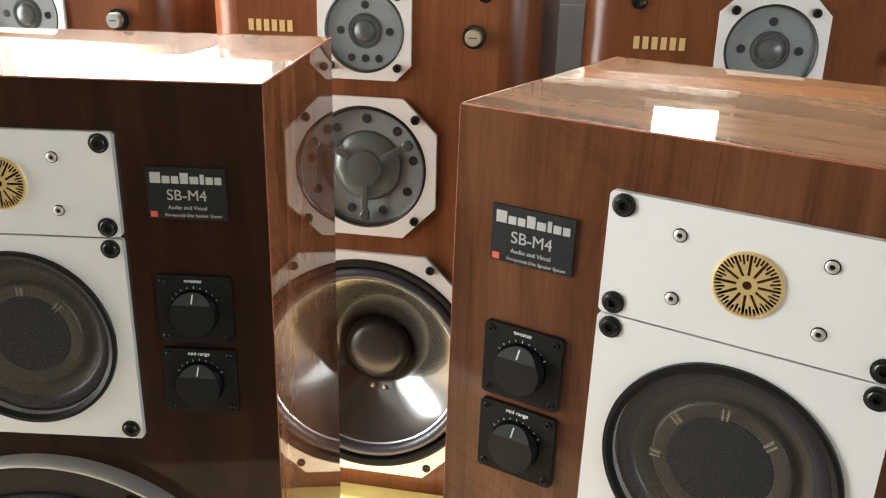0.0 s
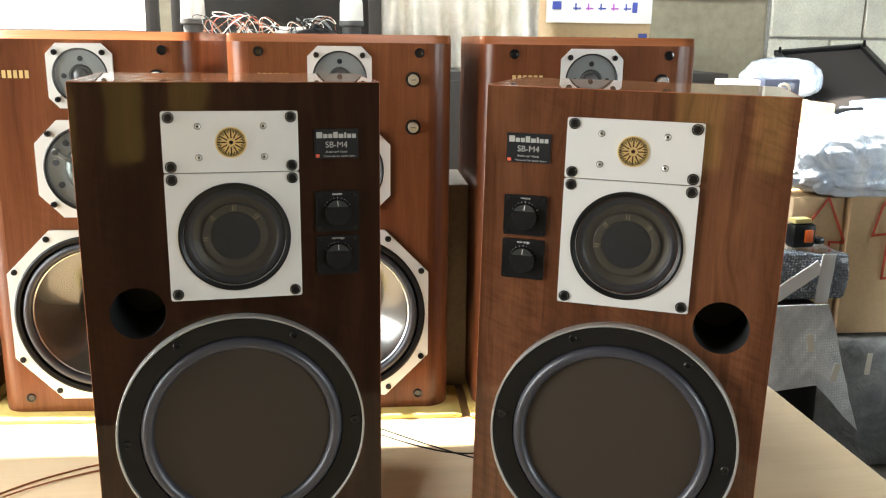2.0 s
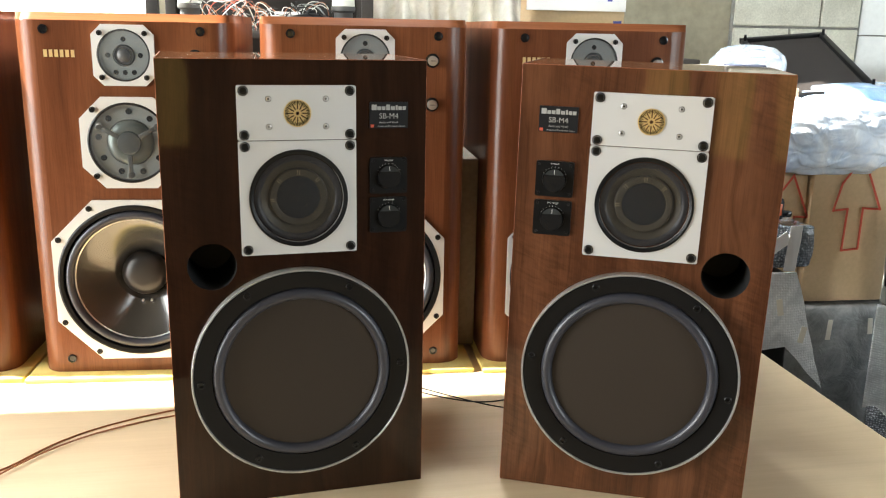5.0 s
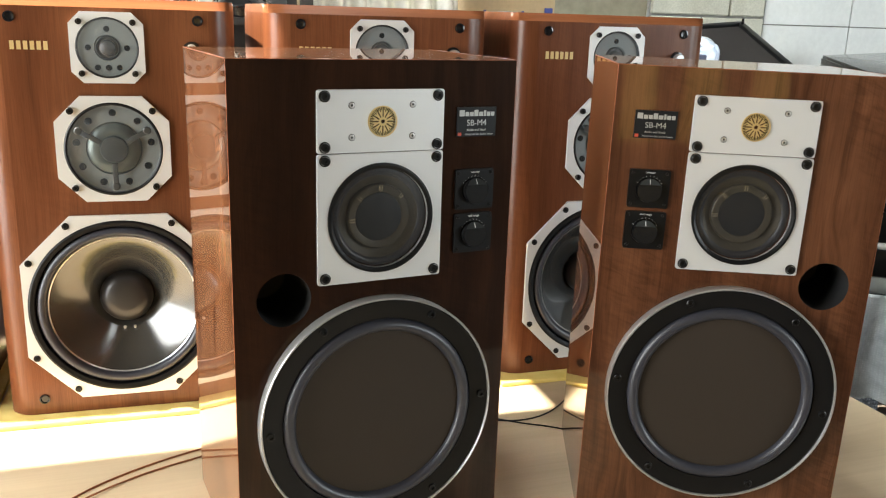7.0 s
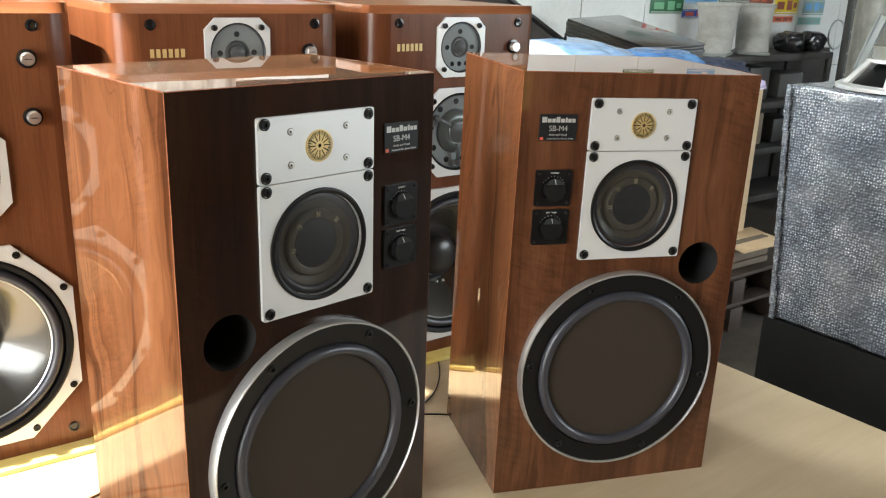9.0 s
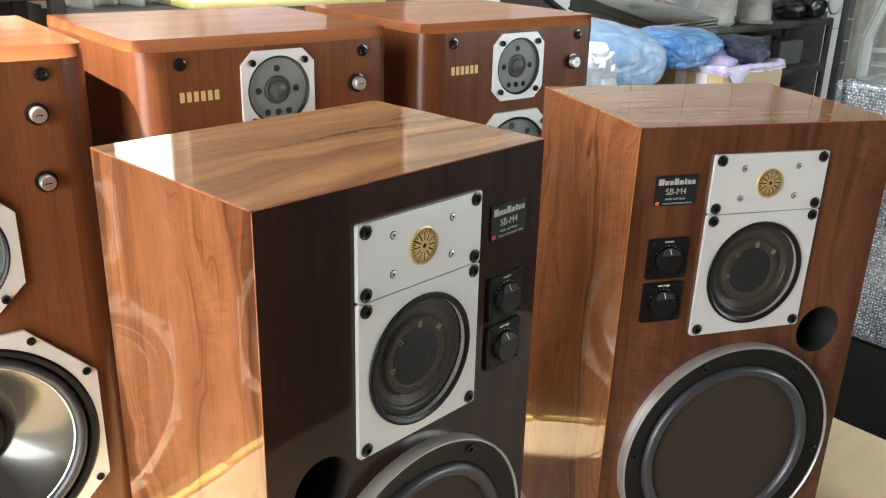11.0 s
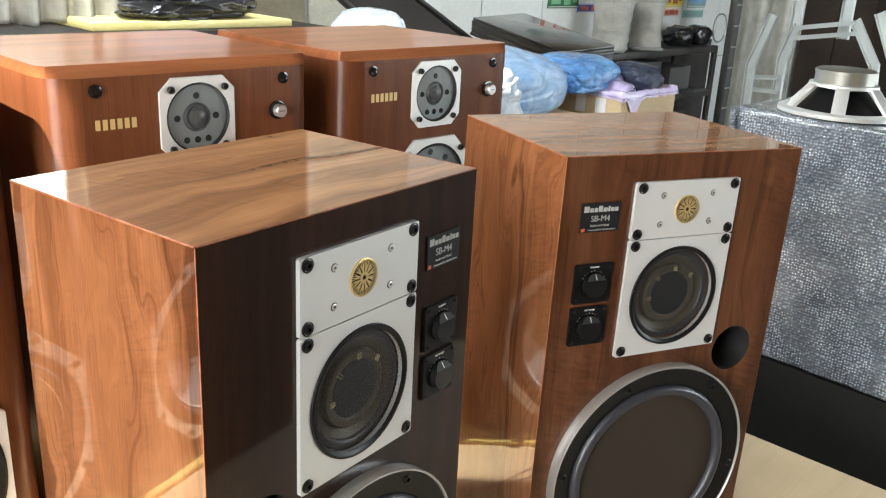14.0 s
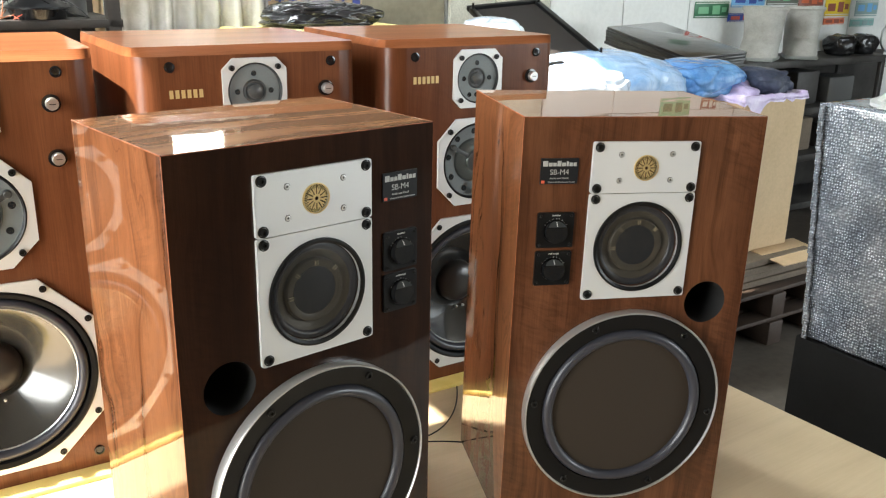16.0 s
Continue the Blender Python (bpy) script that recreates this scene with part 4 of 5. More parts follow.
def film_mat(name, a, b, alpha, rough=0.2):
    """Thin crumpled plastic film."""
    m = mat(name, a, rough, alpha=alpha, coat=0.5, coat_rough=0.1)
    n1 = noise_tex(m, coords(m, (6, 6, 6)), 1.0, 6, 0.65, 1.2)
    base(m, ramp(m, n1, [(0.35, a), (0.65, b)]))
    bump(m, noise_tex(m, coords(m, (11, 11, 11)), 1.0, 4, 0.55, 2.4), 0.55, 0.014)
    return m


WHITE_FILM = film_mat("white_film", (0.50, 0.62, 0.78), (0.82, 0.86, 0.90), 1.0, 0.2)
BLUE_FILM = film_mat("blue_film", (0.22, 0.42, 0.75), (0.50, 0.68, 0.90), 1.0)
DEEP_BLUE = film_mat("shiny_blue_film", (0.06, 0.20, 0.50), (0.20, 0.42, 0.72), 1.0, 0.12)
LILAC_FILM = film_mat("lilac_film", (0.56, 0.44, 0.74), (0.78, 0.70, 0.90), 1.0)
CLEAR_FILM = film_mat("clear_film", (0.42, 0.44, 0.42), (0.62, 0.64, 0.62), 0.55, 0.15)
PLEAT_FILM = film_mat("pleated_film", (0.62, 0.62, 0.57), (0.84, 0.84, 0.80), 0.72, 0.2)
CURTAIN_FILM = film_mat("milky_film", (0.55, 0.54, 0.47), (0.74, 0.73, 0.66), 0.8, 0.25)
BLACK_FILM = film_mat("black_film", (0.010, 0.010, 0.011), (0.022, 0.022, 0.024), 1.0, 0.22)
NAVY = film_mat("navy_cloth", (0.02, 0.03, 0.06), (0.05, 0.06, 0.10), 1.0, 0.8)
YELLOW = weathered("yellow_board", (0.70, 0.60, 0.22), (0.80, 0.70, 0.32), 3.0, 0.6, 0.05, (0.92, 1.0))
PAPER = mat("white_card", (0.80, 0.79, 0.78), 0.6)
PINK_INK = mat("purple_ink", (0.42, 0.10, 0.48), 0.6)
BLUE_INK = mat("blue_ink", (0.05, 0.07, 0.32), 0.6)
RED_PEN = mat("red_marker", (0.55, 0.07, 0.03), 0.6)
ALU = mat("aluminium", (0.72, 0.77, 0.77), 0.36, 0.35)
bump(ALU, noise_tex(ALU, coords(ALU, (40, 40, 400)), 1.0, 2), 0.05, 0.0005)
CLOTH = mat("grille_cloth", (0.018, 0.014, 0.012), 0.9)
bump(CLOTH, noise_tex(CLOTH, coords(CLOTH, (900, 900, 900)), 1.0, 1), 0.3, 0.001)
BLACKBOX = weathered("black_painted_board", (0.005, 0.005, 0.005), (0.010, 0.010, 0.010), 4.0, 0.55, 0.05)
BLACKBOX.node_tree.nodes["Principled BSDF"].inputs["Specular IOR Level"].default_value = 0.2
CREAM = mat("cream_plastic", (0.78, 0.76, 0.70), 0.35)
GREYP = mat("grey_plastic", (0.30, 0.32, 0.30), 0.4)
GREYDARK = mat("dusty_grey_plastic", (0.12, 0.12, 0.115), 0.6)
CARDOLD = weathered("old_cardboard", (0.14, 0.11, 0.08), (0.22, 0.17, 0.12), 4.0)
ORANGE = mat("orange_plastic", (0.80, 0.14, 0.02), 0.35)
BUCKET = weathered("dusty_white_rubber", (0.36, 0.35, 0.31), (0.56, 0.56, 0.52), 7.0, 0.5, 0.1, (0.75, 1.0))
BROWN = weathered("brown_boards", (0.042, 0.027, 0.019), (0.075, 0.048, 0.034), 2.5, 0.6)
MAGNET = mat("galvanised_magnet", (0.42, 0.42, 0.38), 0.35, 0.8)
BASKET = mat("cast_basket", (0.72, 0.73, 0.72), 0.38, 0.5)
SHELF = weathered("grimy_steel_shelf", (0.028, 0.026, 0.024), (0.075, 0.07, 0.065), 5.0, 0.45, 0.1)
POST = weathered("slotted_steel", (0.05, 0.05, 0.048), (0.09, 0.09, 0.085), 6.0, 0.5, 0.1)
WRAPPED_BLACK = mat("black_in_clear_wrap", (0.010, 0.010, 0.011), 0.3, coat=1.0, coat_rough=0.05)
bump(WRAPPED_BLACK, noise_tex(WRAPPED_BLACK, coords(WRAPPED_BLACK, (16, 16, 40)), 1.0, 5, 0.6, 1.2), 0.5, 0.006)
DARK_WRAP = film_mat("dull_grey_wrap", (0.20, 0.215, 0.22), (0.38, 0.395, 0.40), 1.0, 0.22)
TAPE = mat("paper_tape", (0.74, 0.71, 0.62), 0.6)


def solo(ob, m, label, category, group=""):
    ob.matrix_world = m
    return tagged(ob, label, category, group)


def crumpled(name, size, material, seed, amount=0.12, freq=3.0, sub=6):
    """A soft bag: a rounded body with broad folds and a few creases, flat underneath, standing on z = 0."""
    bm = bmesh.new()
    bmesh.ops.create_icosphere(bm, subdivisions=sub, radius=0.5)
    for v in bm.verts:
        n = v.co.normalized()
        q = Vector((abs(n.x) ** 0.75 * (1 if n.x > 0 else -1), abs(n.y) ** 0.75 * (1 if n.y > 0 else -1), abs(n.z) ** 0.8 * (1 if n.z > 0 else -1))) * 0.5
        p = n * freq + Vector((seed, seed * 0.7, 1))
        f = noise.noise(p) + 0.45 * noise.noise(p * 2.1) + 0.12 * noise.noise(p * 4.7)
        for k, w in ((1.1, 0.40), (2.3, 0.16)):
            c = noise.noise(n * freq * k + Vector((seed, 1, 9 * k)))
            f -= w * math.exp(-(c / 0.09) ** 2)
        q *= 1.0 + amount * f
        v.co = Vector((q.x * size[0], q.y * size[1], max(q.z, -0.5 + 0.06) * size[2] + size[2] * 0.44))
    return part(name, bm, material, smooth=180)


def drape(name, w, h, material, seed, depth=0.05, waves=5.0, nx=40, nz=30, taper=0.0, thick=0.002):
    """A hanging sheet, w wide and h high, with folds; its top edge is at z = 0."""
    bm = bmesh.new()
    grid = [[None] * (nz + 1) for _ in range(nx + 1)]
    for i in range(nx + 1):
        for j in range(nz + 1):
            a, b = i / nx, j / nz
            x = (a - 0.5) * w * (1 - taper * (1 - b))
            y = depth * (0.35 + 0.65 * b) * (math.sin(a * waves * 6.28 + seed + 0.8 * noise.noise((a * 3, b * 2, seed))) + 0.7 * noise.noise((a * 6, b * 3, seed + 3)))
            z = -b * h + 0.03 * noise.noise((a * 4, b, seed + 9)) * b
            grid[i][j] = bm.verts.new((x, y, z))
    for i in range(nx):
        for j in range(nz):
            bm.faces.new((grid[i][j], grid[i + 1][j], grid[i + 1][j + 1], grid[i][j + 1]))
    bmesh.ops.solidify(bm, geom=list(bm.faces), thickness=thick)
    return part(name, bm, material, smooth=180)


def carton(name, w, d, h, m, label, group="cartons", top=True, wobble=0.004, sd=1):
    """A cardboard box with a lid seam; its front is the y = 0 face."""
    t = thing(name, m, label, "cardboard box", group)
    bm = bmesh.new()
    box(bm, (0, d / 2, h / 2), (w, d, h), 0.004)
    bmesh.ops.subdivide_edges(bm, edges=[e for e in bm.edges if e.calc_length() > 0.1], cuts=4, use_grid_fill=True)
    for v in bm.verts:
        v.co += Vector((noise.noise(v.co * 6 + Vector((sd, 0, 0))), noise.noise(v.co * 6 + Vector((0, sd, 0))), 0)) * wobble
    part("body", bm, CARD, t)
    if top:
        bm = bmesh.new()
        box(bm, (0, d / 2, h + 0.0025), (w * 0.98, 0.05, 0.001))
        part("tape_strip", bm, TAPE, t, "brown parcel tape")
    return t


def wrapped_box(name, w, d, h, m, label, sd=1, amount=0.006, material=None):
    bm = bmesh.new()
    box(bm, (0, d / 2, h / 2), (w, d, h), 0.012)
    for _ in range(2):
        bmesh.ops.subdivide_edges(bm, edges=[e for e in bm.edges if e.calc_length() > 0.06], cuts=3, use_grid_fill=True)
    for v in bm.verts:
        k = noise.fractal(v.co * 7 + Vector((sd, sd, sd)), 0.6, 2.1, 4)
        v.co += Vector((noise.noise(v.co * 9 + Vector((sd, 0, 0))), k, 0.4 * k * (1 if v.co.z > h * 0.5 else 0))) * amount
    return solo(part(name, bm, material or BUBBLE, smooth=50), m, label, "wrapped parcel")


# ---- panels and blocks of the back wall ----
bt = bpy.data.objects["wall_north_tile"]
for i in range(9):
    for j in range(6):
        bm = bmesh.new()
        box(bm, (2.19 + 0.53 * i + 0.265, BACK - 0.014, 0.35 + 0.5 * j - 0.2), (0.524, 0.012, 0.495), 0.002, seg=1)
        part("panel", bm, TILE, bt, smooth=0)
bk = bpy.data.objects["wall_north_block"]
for j in range(9):
    cuts = (1.545, 1.83, 2.185) if j % 2 else (1.545, 1.98, 2.185)
    for a0, a1 in zip(cuts, cuts[1:]):
        bm = bmesh.new()
        box(bm, ((a0 + a1) / 2, BACK - 0.026, 0.24 + 0.34 * j), (a1 - a0 - 0.008, 0.02, 0.33), 0.005, seg=1)
        bmesh.ops.subdivide_edges(bm, edges=[e for e in bm.edges if e.calc_length() > 0.08], cuts=9, use_grid_fill=True)
        for v in bm.verts:
            if v.co.y < BACK - 0.03:
                v.co.y += 0.010 * max(0, noise.noise(v.co * 9) - 0.05)
        part("block", bm, BLOCK, bk, smooth=20)

# ---- rack with lamps and wires, behind the cherry row ----
rk = thing("shelf_rack", room_pose(-0.62, 2.42, 0), "dark timber rack crowded with electrical parts", "shelf")
for x in (-0.33, 0.40):
    for y in (0.02, 0.42):
        bm = bmesh.new()
        box(bm, (x, y, 1.15), (0.04, 0.04, 2.3), 0.003)
        part("upright", bm, DARKWOOD, rk)
for z in (0.35, 0.85, 1.36, 2.1):
    bm = bmesh.new()
    box(bm, (0.04, 0.22, z), (0.77, 0.44, 0.025), 0.003)
    part("shelf_board", bm, DARKWOOD, rk)
bm = bmesh.new()
box(bm, (0.04, 0.45, 1.15), (0.78, 0.012, 2.3))
part("back_panel", bm, DARKWOOD, rk)
for u in (-0.845, -0.300):
    bl = thing("beacon_lamp", room_pose(u, 2.58, 1.3728), "cream domed beacon lamp on a grey base on the rack", "lamp", "beacon lamps")
    bm = bmesh.new()
    lathe(bm, [(0, 0.0), (0.034, 0.0), (0.034, 0.070), (0.043, 0.076), (0.044, 0.092), (0, 0.092)], 0, 0, 32)
    bmesh.ops.rotate(bm, cent=(0, 0, 0), matrix=Matrix.Rotation(radians(90), 3, "X"), verts=bm.verts)
    part("base", bm, GREYDARK, bl)
    bm = bmesh.new()
    lathe(bm, [(0.041, 0.092), (0.040, 0.150), (0.034, 0.172), (0.019, 0.186), (0, 0.189)], 0, 0, 32)
    bmesh.ops.rotate(bm, cent=(0, 0, 0), matrix=Matrix.Rotation(radians(90), 3, "X"), verts=bm.verts)
    part("dome", bm, CREAM, bl)
cbx = thing("circuit_box", room_pose(-0.50, 2.55, 1.3728), "small open metal chassis with wires on the rack", "electrical part")
bm = bmesh.new()
box(bm, (0, 0, 0.03), (0.12, 0.10, 0.05), 0.003)
part("chassis", bm, GREYP, cbx)
bm = bmesh.new()
box(bm, (0, -0.02, 0.062), (0.09, 0.05, 0.012), 0.002)
part("terminal_strip", bm, CREAM, cbx)
rng = random.Random(4)
for k in range(34):
    cx, cy = -0.76 + rng.random() * 0.38, 2.46 + rng.random() * 0.12
    a0, rad = rng.random() * 6.28, 0.03 + 0.06 * rng.random()
    p = [(cx + rad * 1.3 * math.cos(a0 + 1.3 * q), cy + rad * 0.6 * math.sin(a0 + 1.3 * q), 1.3755 + (0.0 if q in (0, 5) else rng.random() * 0.12)) for q in range(6)]
    col = (BLACK, WIRE, GREYP, BLACK, CREAM)[k % 5] if k % 11 != 3 else RED_INK
    w = tube("wire", [room(*q) for q in p], 0.0014, col, res=1)
    tagged(w, "thin tangled electrical wire on the rack", "wire", "loose wires")
pan = thing("covered_pan", room_pose(-0.55, 2.50, 1.3728), "black lidded pan on the rack", "pan")
pan.matrix_world = room_pose(-0.42, 2.50, 1.3728)
bm = bmesh.new()
lathe(bm, [(0, 0), (0.075, 0), (0.084, 0.03), (0, 0.03)], 0, 0, 32)
bmesh.ops.rotate(bm, cent=(0, 0, 0), matrix=Matrix.Rotation(radians(90), 3, "X"), verts=bm.verts)
part("pot", bm, BLACK_GLOSS, pan)
bm = bmesh.new()
lathe(bm, [(0.092, 0.031), (0.092, 0.036), (0.06, 0.056), (0.016, 0.064), (0.013, 0.076), (0, 0.078)], 0, 0, 32)
bmesh.ops.rotate(bm, cent=(0, 0, 0), matrix=Matrix.Rotation(radians(90), 3, "X"), verts=bm.verts)
part("lid", bm, BLACK, pan)

# ---- cupboard with plastic, cartons and a black bag ----
cb = thing("cupboard", room_pose(0.43, 2.42, 0), "dark timber cupboard behind the speaker row", "cupboard")
bm = bmesh.new()
box(bm, (0, 0.41, 0.65), (1.18, 0.82, 1.30), 0.005)
part("body", bm, DARKWOOD, cb)
for x in (-0.295, 0.295):
    bm = bmesh.new()
    box(bm, (x, -0.009, 0.66), (0.57, 0.018, 1.22), 0.004)
    part("door", bm, DARKWOOD, cb)
yb = bmesh.new()
box(yb, (0, 0, 0.012), (0.70, 0.30, 0.024), 0.004)
solo(part("yellow_board", yb, YELLOW), room_pose(0.53, 2.62, 1.3005), "flat pale yellow board on the cupboard", "board")
solo(crumpled("black_bag", (0.46, 0.24, 0.10), BLACK_FILM, 3.0, 0.20, 1.7), room_pose(0.55, 2.60, 1.3205), "crumpled shiny black plastic bag on a yellow board", "plastic bag")
ct = carton("carton", 0.46, 0.28, 0.34, room_pose(0.65, 2.90, 1.3005), "cardboard carton with blue print on the cupboard", sd=3)
bm = bmesh.new()
for k in range(7):
    box(bm, (-0.19 + 0.055 * k, -0.004, 0.11), (0.036, 0.003, 0.012))
    box(bm, (-0.19 + 0.055 * k, -0.004, 0.088 + 0.006 * (k % 3)), (0.010, 0.003, 0.045))
part("print", bm, BLUE_INK, ct, "blue printed marks")
bm = bmesh.new()
box(bm, (0.20, -0.004, 0.10), (0.035, 0.003, 0.075))
part("print", bm, BLUE_INK, ct)
cd = thing("card", room_pose(0.66, 2.862, 1.475), "white card with purple print leaning on a carton", "card")
bm = bmesh.new()
box(bm, (0, 0, 0.09), (0.42, 0.006, 0.18), 0.001)
part("sheet", bm, PAPER, cd)
for k in range(5):
    bm = bmesh.new()
    box(bm, (-0.09 + 0.05 * k, -0.0042, 0.055), (0.030, 0.002, 0.006))
    box(bm, (-0.095 + 0.05 * k, -0.0042, 0.061), (0.006, 0.0024, 0.026))
    part("print_mark", bm, PINK_INK if k % 2 else BLUE_INK, cd)
    bm = bmesh.new()
    box(bm, (-0.1 + 0.05 * k, -0.0042, 0.10), (0.034, 0.002, 0.014))
    part("print_mark", bm, PINK_INK, cd)
for x, z, w, h in ((0.14, 0.06, 0.02, 0.04), (-0.17, 0.065, 0.035, 0.03)):
    bm = bmesh.new()
    box(bm, (x, -0.0042, z), (w, 0.002, h))
    part("print_mark", bm, BLUE_INK, cd)
solo(drape("plastic_sheet", 0.58, 0.40, PLEAT_FILM, 2.0, 0.030, 7.0, 90), room_pose(0.10, 2.68, 1.70), "translucent creased plastic sheet hung over cartons", "plastic sheet")
solo(carton("carton", 0.50, 0.22, 0.36, room_pose(0.08, 2.80, 1.3005), "grey board carton behind a plastic sheet", sd=5), room_pose(0.08, 2.80, 1.3005), "plain carton behind a plastic sheet", "cardboard box", "cartons")

# ---- pile on pallets ----


def pallet(m, w=1.3, d=0.8):
    t = thing("pallet", m, "grimy wooden pallet under the cartons", "pallet", "pallets")
    for k in range(6):
        bm = bmesh.new()
        box(bm, (0, 0.06 + k * (d - 0.12) / 5, 0.116), (w, 0.095, 0.018), 0.003)
        part("deck_board", bm, BROWN, t)
    for x in (-w / 2 + 0.05, 0, w / 2 - 0.05):
        bm = bmesh.new()
        box(bm, (x, d / 2, 0.053), (0.09, d, 0.106), 0.004)
        part("bearer", bm, BROWN, t)
    return t


pallet(room_pose(2.27, 1.72, 0.0), 0.74, 0.72)
pallet(room_pose(2.28, 1.73, 0.1255, 1.5), 0.74, 0.72)
for k in range(4):
    lb = bmesh.new()
    box(lb, (0.008 * ((k * 5) % 3 - 1), 0.32 + 0.006 * (k % 2), 0.0145), (0.64 - 0.012 * (k % 3), 0.64, 0.028), 0.004)
    solo(part("flat_carton", lb, CARDOLD, smooth=0), room_pose(2.26, 1.80, 0.2515 + 0.030 * k, 0.8 * (k % 2)), "flattened cardboard carton in a stack on the pallets", "flat carton", "flattened cartons")
fl = bmesh.new()
box(fl, (0, -0.10, 0.004), (0.32, 0.20, 0.006), 0.001, Matrix.Rotation(radians(6), 4, "X"))
solo(part("carton_flap", fl, CARD), room_pose(2.44, 1.93, 0.372), "loose cardboard flap jutting from the stack", "cardboard flap")


def arrows(t, x, z, s, w=0.007):
    """A hand-drawn outlined arrow pointing up."""
    pts = [(-0.3, 0.5), (-0.42, 0.0), (-0.14, 0.03), (-0.16, -0.75), (0.16, -0.72), (0.16, 0.04), (0.5, 0.02), (0.05, 1.0), (-0.3, 0.5)]
    bm = bmesh.new()
    for (ax, az), (bx, bz) in zip(pts, pts[1:]):
        L = math.hypot(bx - ax, bz - az) * s
        vs = box(bm, (0, 0, 0), (L + w, 0.002, w))
        bmesh.ops.transform(bm, matrix=Matrix.Translation((x + s * (ax + bx) / 2, -0.007, z + s * (az + bz) / 2)) @ Matrix.Rotation(-math.atan2(bz - az, bx - ax), 4, "Y"), verts=vs)
    part("arrow_mark", bm, RED_PEN, t, "red hand-drawn arrow")


ca = carton("carton", 0.66, 0.55, 0.50, room_pose(1.61, 2.0, 0.48), "large cardboard carton with a red hand-drawn arrow", sd=7)
arrows(ca, -0.17, 0.33, 0.19)
wrapped_box("wrapped_parcel", 0.89, 0.60, 0.466, room_pose(1.535, 1.99, 0.0), "large box in dull grey wrap under the cartons", 6, 0.003, DARK_WRAP)
cs = carton("carton", 0.17, 0.40, 0.45, room_pose(1.185, 2.02, 0.48), "narrow cardboard carton with a red hand-drawn arrow", sd=8)
arrows(cs, 0.02, 0.30, 0.15)
carton("carton", 0.60, 0.36, 1.20, room_pose(1.58, 2.66, 0.0), "tall plain cardboard carton behind the bags", sd=12)
carton("carton", 0.55, 0.36, 1.135, room_pose(2.36, 2.66, 0.0), "tall plain cardboard carton under black panels", sd=13)
# open carton with its lilac liner
OW, OD, OH = 0.41, 0.50, 0.675
oc = thing("open_carton", room_pose(2.31, 1.91, 0.3718), "open cardboard carton with a lilac plastic liner", "cardboard box", "cartons")
for nm, c, sz in (("side", (-OW / 2, OD / 2, OH / 2), (0.006, OD, OH)), ("side", (OW / 2, OD / 2, OH / 2), (0.006, OD, OH)), ("side", (0, 0, OH / 2), (OW - 0.008, 0.006, OH)), ("side", (0, OD, OH / 2), (OW - 0.008, 0.006, OH)), ("bottom", (0, OD / 2, 0.004), (OW - 0.01, OD - 0.01, 0.006))):
    bm = bmesh.new()
    box(bm, c, sz, 0.001, seg=1)
    part(nm, bm, CARD, oc)
for y in (0.10, 0.20):
    b2 = bmesh.new()
    box(b2, (-OW / 2 - 0.005, y, OH - 0.055), (0.002, 0.05, 0.07))
    part("tape_strip", b2, PAPER, oc, "white paper tape")


def liner(name, w, d, material):
    """A bag's rim turned out over the top of an open box, drooping unevenly and furthest at one corner."""
    bm = bmesh.new()
    path = [(-w / 2, d)] + [(-w / 2 - 0.004, d * (1 - k / 16)) for k in range(1, 16)] + [(-w / 2 + w * k / 20, -0.006) for k in range(21)] + [(w / 2 + 0.004, d * k / 12) for k in range(1, 13)]
    rows = []
    for k, (x, y) in enumerate(path):
        fold = noise.noise((k * 0.35, 0, 3))
        drop = 0.020 + 0.014 * noise.noise((k * 0.6, 5, 0)) + 0.085 * math.exp(-((k - 20.0) / 1.6) ** 2)
        cx, cy = x * 0.82, d / 2 + (y - d / 2) * 0.82
        ox, oy = x * 1.0 + (x - cx) * (0.10 + 0.10 * fold), y + (y - cy) * (0.10 + 0.10 * fold)
        rows.append([bm.verts.new(q) for q in ((cx, cy, -0.03 + 0.03 * fold), (x * 0.95, d / 2 + (y - d / 2) * 0.95, 0.012 + 0.014 * fold), (x, y, 0.010 + 0.010 * fold), (ox, oy, -0.012), ((ox * 3 + x) / 4 + 0.006 * fold, (oy * 3 + y) / 4, -drop * 0.6), (ox + 0.008 * fold, oy, -drop))])
    for a, b in zip(rows, rows[1:]):
        for k in range(5):
            bm.faces.new((a[k], b[k], b[k + 1], a[k + 1]))
    bmesh.ops.subdivide_edges(bm, edges=list(bm.edges), cuts=1, use_grid_fill=True)
    return part(name, bm, material, smooth=180)


solo(liner("lilac_liner", OW, OD, LILAC_FILM), room_pose(2.31, 1.91, 0.3718 + OH + 0.003), "lilac plastic liner turned out over an open carton", "plastic liner")
solo(crumpled("lilac_bag", (0.34, 0.36, 0.16), LILAC_FILM, 9.0, 0.20, 1.6, 5), room_pose(2.28, 2.16, 0.955), "lilac plastic bag bulging out of an open carton", "plastic bag")
solo(crumpled("navy_cloth", (0.22, 0.24, 0.13), NAVY, 4.0, 0.22, 1.5, 5), room_pose(2.40, 2.06, 1.03), "crumpled navy cloth in the open carton", "cloth")
solo(crumpled("blue_bag", (0.78, 0.50, 0.30), BLUE_FILM, 12.0, 0.10, 1.1), room_pose(1.66, 2.28, 0.94), "pale blue plastic bag on a carton", "plastic bag")
solo(crumpled("blue_bag", (0.40, 0.34, 0.17), DEEP_BLUE, 15.0, 0.14, 1.4), room_pose(2.12, 2.18, 1.03), "shiny blue plastic bag beside the open carton", "plastic bag")
